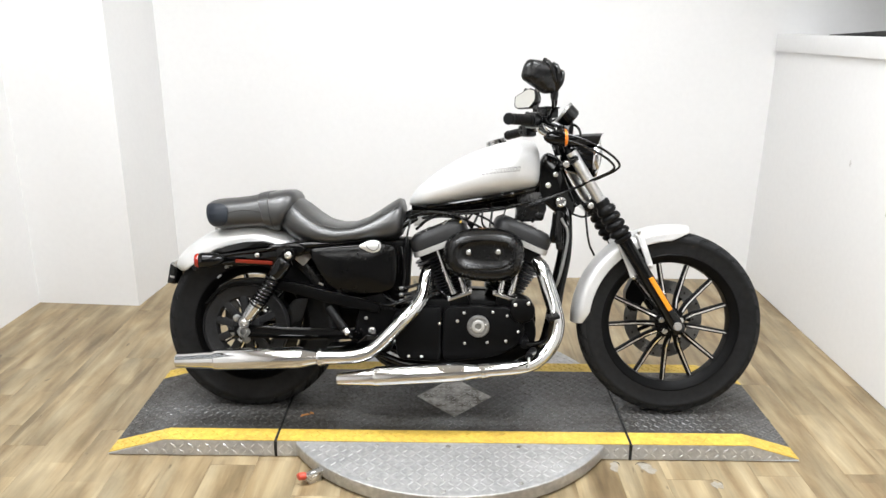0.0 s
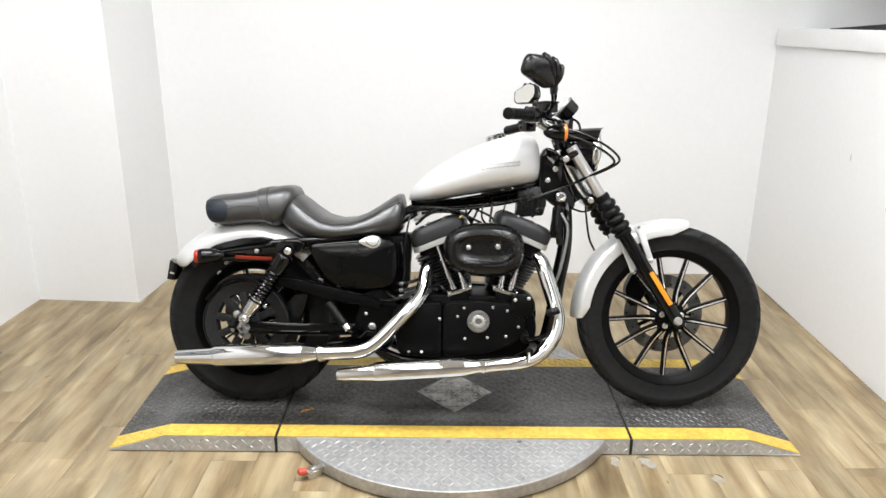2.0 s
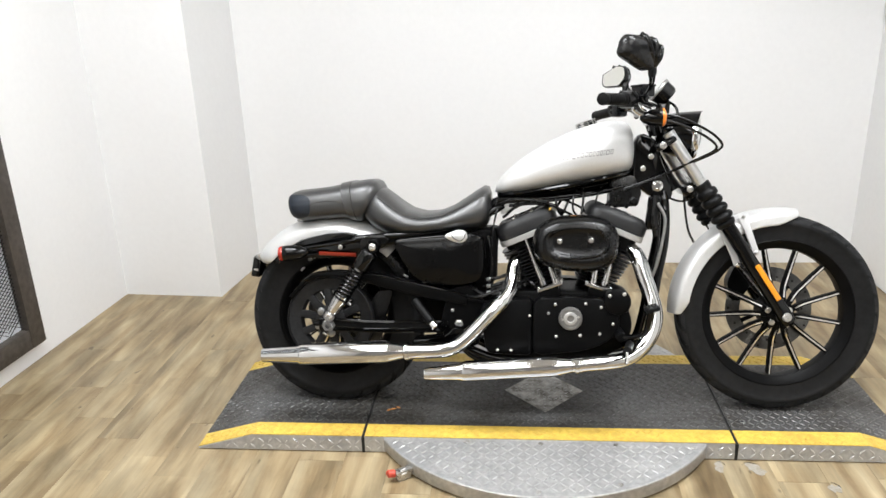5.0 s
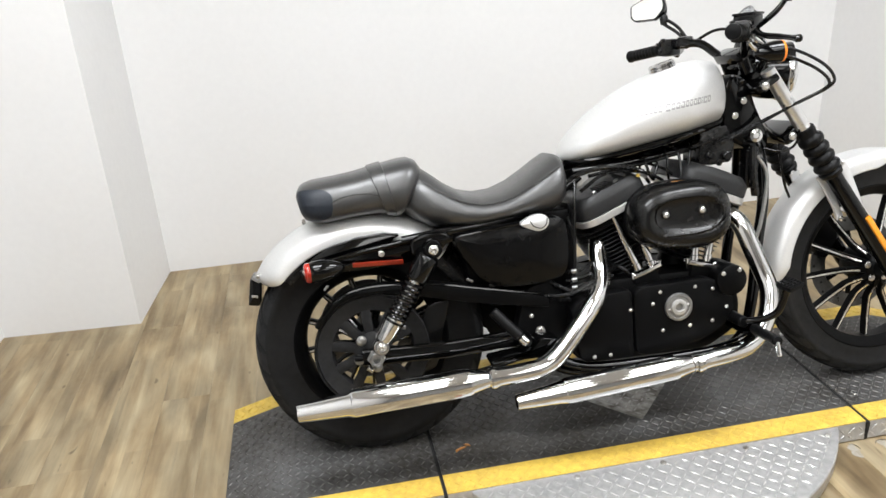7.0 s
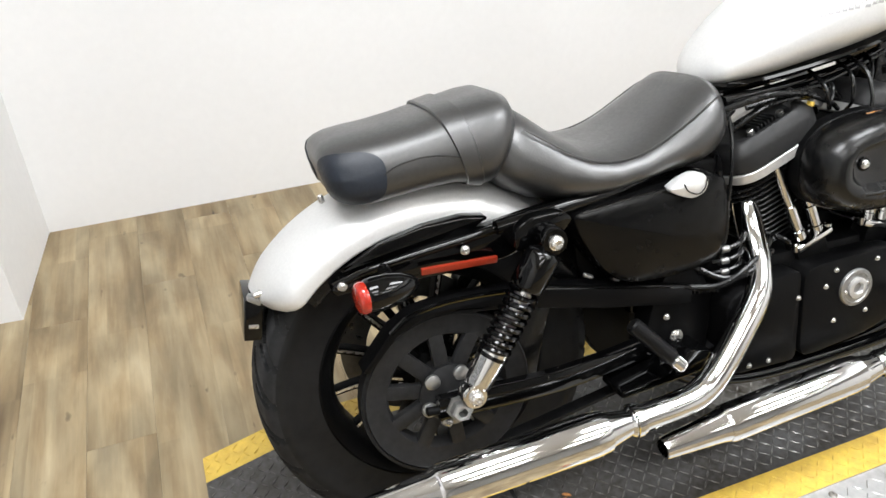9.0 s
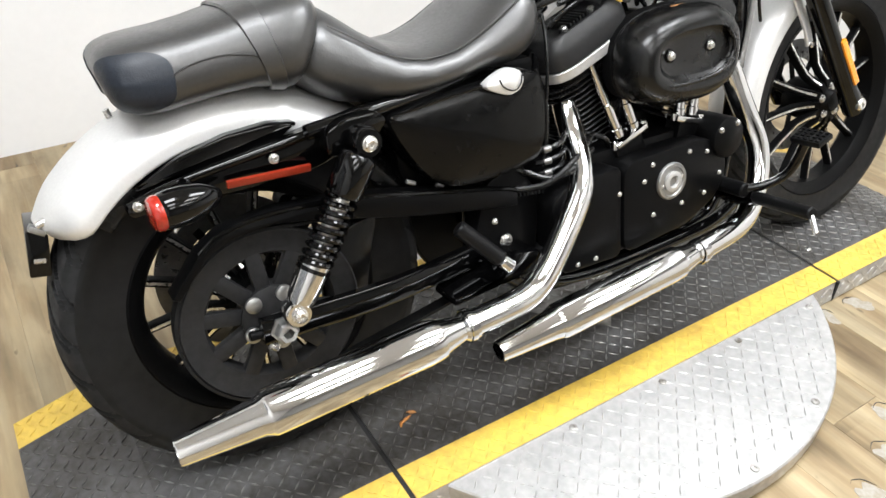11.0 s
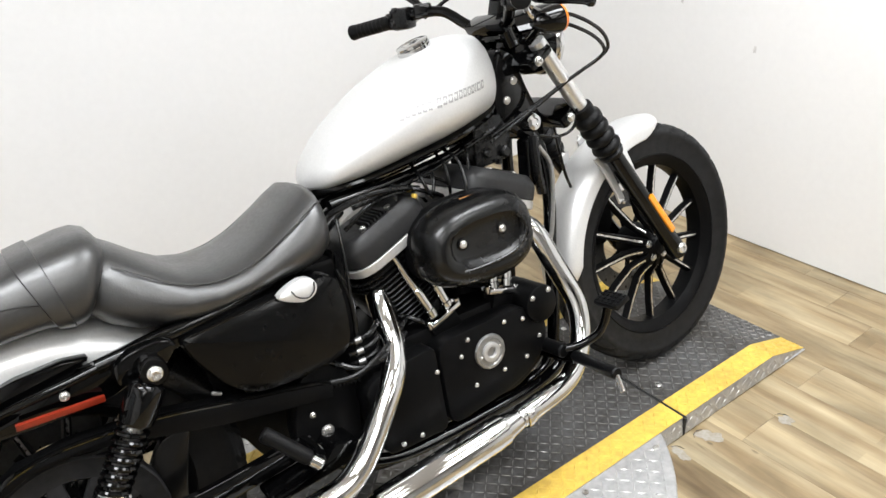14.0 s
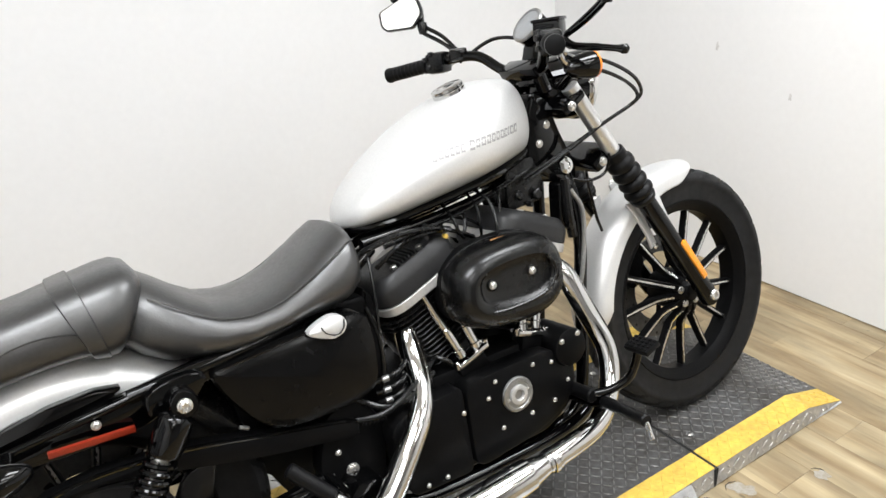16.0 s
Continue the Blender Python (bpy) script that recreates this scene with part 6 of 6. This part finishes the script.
def mirror(bar, mc, nrm, sy, foot):
    """A mirror on a curved stem: a ribbed black back and a flat glass."""
    side = Vector((0, 0, 1)).cross(nrm).normalized()
    up = nrm.cross(side)
    out = side if side.y * sy > 0 else -side
    shape = [(-0.054, 0.002), (-0.046, 0.028), (-0.034, 0.034), (-0.009, 0.037), (0.052, 0.010), (0.049, -0.024), (0.037, -0.035), (-0.029, -0.036), (-0.052, -0.010)]
    if sy < 0:
        shape = [(-0.048, -0.044), (-0.060, -0.010), (-0.056, 0.016), (-0.040, 0.030), (0.0, 0.040), (0.040, 0.041), (0.052, 0.026), (0.059, -0.004), (0.053, -0.015), (-0.016, -0.049)]
    shape = rounded([Vector(p) * 1.14 for p in shape], 0.009, 4)

    def ring(k, dist):
        return [mc + out * (p.x * k) + up * (p.y * k) + nrm * dist for p in shape]
    sh = front("mirror", loft([ring(0.985, 0.008), ring(1.0, 0.004), ring(0.99, -0.008), ring(0.88, -0.020), ring(0.6, -0.029), ring(0.2, -0.032)]), PLASTIC, bar, "black ribbed back mirror on a curved stem")
    front("mirror_glass", loft([ring(0.90, 0.0075), ring(0.90, 0.0092)]), MIRROR, sh, "mirror glass")
    root = (-0.050, -0.046) if sy < 0 else (-0.050, -0.032)
    tops = ((-0.064, 0.018), (-0.040, 0.036), (-0.008, 0.046)) if sy < 0 else ((-0.036, 0.033), (-0.010, 0.039), (0.018, 0.040))
    for tx, tz in tops:  # raised ribs that fan out over the back
        line = [(root[0] + (tx - root[0]) * k, root[1] + (tz - root[1]) * k, q) for k, q in ((0.0, -0.006), (0.3, -0.024), (0.62, -0.029), (0.88, -0.020), (1.0, -0.002))]
        pts = [mc + out * (x * 1.06) + up * (z * 1.06) + nrm * q for x, z, q in line]
        front("rib", tube(smooth_path(pts, 4), [0.0065] * 5 + [0.0075] * 6 + [0.0092] * 3 + [0.0072] * 3, 10), PLASTIC, sh)
    neck = mc + up * (root[1] * 1.14 - 0.008) + out * root[0] * 1.08 - nrm * 0.006
    pts = [neck + up * 0.012, neck, neck * 0.55 + foot * 0.45 + Vector((0.008, 0, 0.0)), foot]
    gap = Vector((0.004, 0, 0.0065))
    for sg in (1, -1):  # two thin arms that meet at both ends
        arm = [p + gap * (sg if 0 < k < 3 else sg * 0.3) for k, p in enumerate(pts)]
        front("stem", tube(smooth_path(arm, 6), 0.0052, 10), BLACK, sh, "black mirror stem")
    front("stem_joint", tube([neck + up * 0.016, neck + up * 0.004, neck - up * 0.012], [0.012, 0.0135, 0.010], 14), PLASTIC, sh)


GLASS = mat("clear_lens", (0.8, 0.82, 0.84), 0.06, 0.0, 0.02, spec=0.8)
GLASS.node_tree.nodes["Principled BSDF"].inputs["Transmission Weight"].default_value = 0.85
DIAL = mat("dial_face", (0.45, 0.46, 0.46), 0.35, 0.1, 0.1)
front_end()


# tank trim: filler cap and the plain blocks of the maker's mark
def tank_trim():
    up = Vector((-0.30, 0, 0.954)).normalized()
    c = Vector((0.878, -0.01, 0.972))
    cap = part("filler_cap", lathe([(0.037, -0.012), (0.037, 0.002), (0.0345, 0.004), (0.036, 0.006), (0.036, 0.010), (0.033, 0.0125), (0.022, 0.0135), (0.020, 0.012), (0.0, 0.012)], c, up, 36), CHROME, fuel_tank, "chrome screw fuel cap")
    for sy in (-1, 1):
        x = 0.744
        k = 0
        while x < 0.956:
            w = (0.0125, 0.0118, 0.0108, 0.0100, 0.0108, 0.0112, 0.006, 0.0135, 0.0112)[k % 9]
            h = 0.0205 if k in (0, 7) else 0.0172 if k != 6 else 0.004
            z = 0.856 + (x - 0.750) * 0.115
            hits = []
            for xx, zz in ((x, z - h / 2), (x + w - 0.0022, z - h / 2), (x + w - 0.0022 + 0.003, z + h / 2), (x + 0.003, z + h / 2)):
                ok, loc, nn, _ = fuel_tank.ray_cast(Vector((xx, sy * 0.5, zz)), Vector((0, -sy, 0)))
                hits.append((loc if ok else Vector((xx, sy * 0.13, zz)), nn if ok else Vector((0, sy, 0))))
            bm = bmesh.new()
            outer = [p + n * 0.0009 for p, n in hits]
            cen = sum(outer, Vector()) / 4
            inner = [cen + (p - cen) * 0.52 + Vector((0, sy * 0.0004, 0)) for p in outer]
            base = [p - n * 0.001 for p, n in hits]
            a, b, d = ([bm.verts.new(p) for p in r] for r in (base, outer, inner))
            for i in range(4):
                j = (i + 1) % 4
                bm.faces.new((a[i], a[j], b[j], b[i]))
                bm.faces.new((b[i], b[j], d[j], d[i]))
            f = bm.faces.new(d)
            f.material_index = 1
            part("mark_block", bm, [MARK, SILVER], fuel_tank, smooth=0)
            x += w + 0.0012
            k += 1


MARK = mat("grey_mark", (0.36, 0.36, 0.36), 0.45, 0.2)
tank_trim()


# ---- loose things on the floor ----
def valve():
    root = tagged(empty("air_valve", pose(0.262, -0.462, 0, 0, 0, 38)), "metal air valve with a red knob beside the turntable", "valve")
    part("body", box((0.03, 0, 0.024), (0.06, 0.026, 0.024), None, 0.004), STEEL, root)
    part("hose_tail", tube([(0.055, 0, 0.024), (0.10, 0, 0.026)], [0.009, 0.008], 12), STEEL, root)
    part("foot", box((0.03, 0, 0.006), (0.045, 0.02, 0.012), None, 0.002), STEEL, root)
    part("nut", tube([(0.018, 0, 0.024), (0.034, 0, 0.024)], 0.0155, 6), STEEL, root)
    part("red_knob", tube([(-0.022, 0.012, 0.030), (-0.018, 0.012, 0.030), (0.0, 0.006, 0.028), (0.006, 0.004, 0.027)], [0.008, 0.0125, 0.0125, 0.008], 16), REDPLASTIC, root, "red plastic knob")


REDPLASTIC = mat("red_plastic", (0.55, 0.07, 0.04), 0.4)
valve()


def scuffs():
    """Grey filled patches on the planks, each with a dark chipped edge."""
    rnd = random.Random(11)
    for x, y, r, turn in ((1.117, -0.612, 0.042, 20), (1.022, -0.668, 0.040, 40), (0.894, -0.707, 0.042, 10), (1.395, -0.352, 0.040, 60), (1.285, -0.345, 0.030, 0), (1.60, -0.443, 0.028, 0)):
        rim = []
        for i in range(30):
            a = 2 * math.pi * i / 30
            k = r * (0.72 + 0.20 * math.sin(2 * a + x * 9) + 0.10 * math.sin(5 * a + y * 30) + 0.08 * rnd.random())
            rim.append((k * math.cos(a) * 0.72, k * math.sin(a) * 1.05))
        s = part("scuff_mark", loft([[(px, py, 0.0002) for px, py in rim], [(px * 0.97, py * 0.97, 0.0008) for px, py in rim]]), SCUFF, smooth=0)
        s.matrix_basis = pose(x, y, 0, 0, 0, turn)
        tagged(s, "smooth grey filled patch with a dark chip on the plank floor", "scuff mark", "scuff marks on the floor")
        pts = [(r * 0.72 * math.cos(a) * (0.92 + 0.14 * rnd.random()), r * math.sin(a) * (0.92 + 0.14 * rnd.random()), 0.0010) for a in (0.1, 0.35, 0.6, 0.85, 1.1, 1.4, 1.7)]
        part("chipped_edge", tube(pts, [0.0003, 0.0008, 0.0014, 0.0007, 0.0011, 0.0007, 0.0003], 6), CHIP, s, "dark chipped edge")


def scrap():
    """A crumpled orange scrap that lies on the deck."""
    bm = bmesh.new()
    rnd = random.Random(4)
    for dx, dy, ln, ang in ((0, 0, 0.030, 0.3), (0.018, 0.010, 0.020, -0.5), (-0.014, -0.006, 0.016, 1.1)):
        pts = [(dx + (k - 2) * ln / 4 * math.cos(ang), dy + (k - 2) * ln / 4 * math.sin(ang), 0.003 + 0.002 * rnd.random()) for k in range(5)]
        add_tube(bm, pts, [0.0012, 0.003, 0.0036, 0.0028, 0.001], 6)
    ob = part("orange_scrap", bm, STICKER)
    ob.matrix_basis = pose(0.209, -0.137, H + 0.003)
    tagged(ob, "small crumpled orange scrap on the dark deck", "scrap")


scrap()
scuffs()


def smudges():
    """Small grey rub marks on the half wall."""
    rnd = random.Random(3)
    for y, z, r in ((0.62, 0.86, 0.020), (0.30, 0.72, 0.016)):
        rim = []
        for i in range(14):
            a = 2 * math.pi * i / 14
            k = r * (0.45 + 0.6 * rnd.random())
            rim.append((k * math.cos(a) * 0.5, k * math.sin(a)))
        s = part("wall_smudge", loft([[(0.0, py, pz) for py, pz in rim], [(-0.0006, py * 0.96, pz * 0.96) for py, pz in rim]]), SMUDGE, smooth=0)
        s.matrix_basis = pose(XR - 0.02 + 0.02 * (y + 5.0) / 6.63, y, z)
        tagged(s, "faint grey rub mark on the white half wall", "smudge", "rub marks on the wall")


SMUDGE = mat("grey_rub_mark", (0.62, 0.61, 0.60), 0.6, 0, 0.15, 150, 40)
smudges()


# ---- floor planks ----
def floor():
    base = part("floor", box((0.9, -1.75, -0.0525), (5.6, 7.1, 0.1)), GAP, smooth=0)
    tagged(base, "light oak-look vinyl plank floor, slightly dirty", "floor", kind="structure")
    rnd = random.Random(5)
    w, ln = 0.152, 1.22
    meshes = {}

    def mesh_for(length):
        key = round(length, 3)
        if key not in meshes:
            hw, hl, c = w / 2 - 0.0002, length / 2 - 0.0003, 0.0004
            me = bpy.data.meshes.new("plank")
            vs = [(sx * (hw - o), sy * (hl - o), z) for z, o in ((-0.004, 0), (-c, 0), (0, c)) for sx, sy in ((-1, -1), (1, -1), (1, 1), (-1, 1))]
            fs = [(8, 9, 10, 11)]
            for k in (0, 4):
                fs += [(k + i, k + (i + 1) % 4, k + 4 + (i + 1) % 4, k + 4 + i) for i in range(4)]
            me.from_pydata(vs, [], fs)
            me.materials.append(PLANK)
            meshes[key] = me
        return meshes[key]
    x = -1.75
    while x < 3.4:
        y = -5.1 + -rnd.uniform(0, ln)
        while y < 1.6:
            if y + ln > -5.1:
                o = new("plank", mesh_for(ln))
                o.parent = base
                o.location = (x + w / 2, y + ln / 2, 0.0)
            y += ln
        x += w


floor()
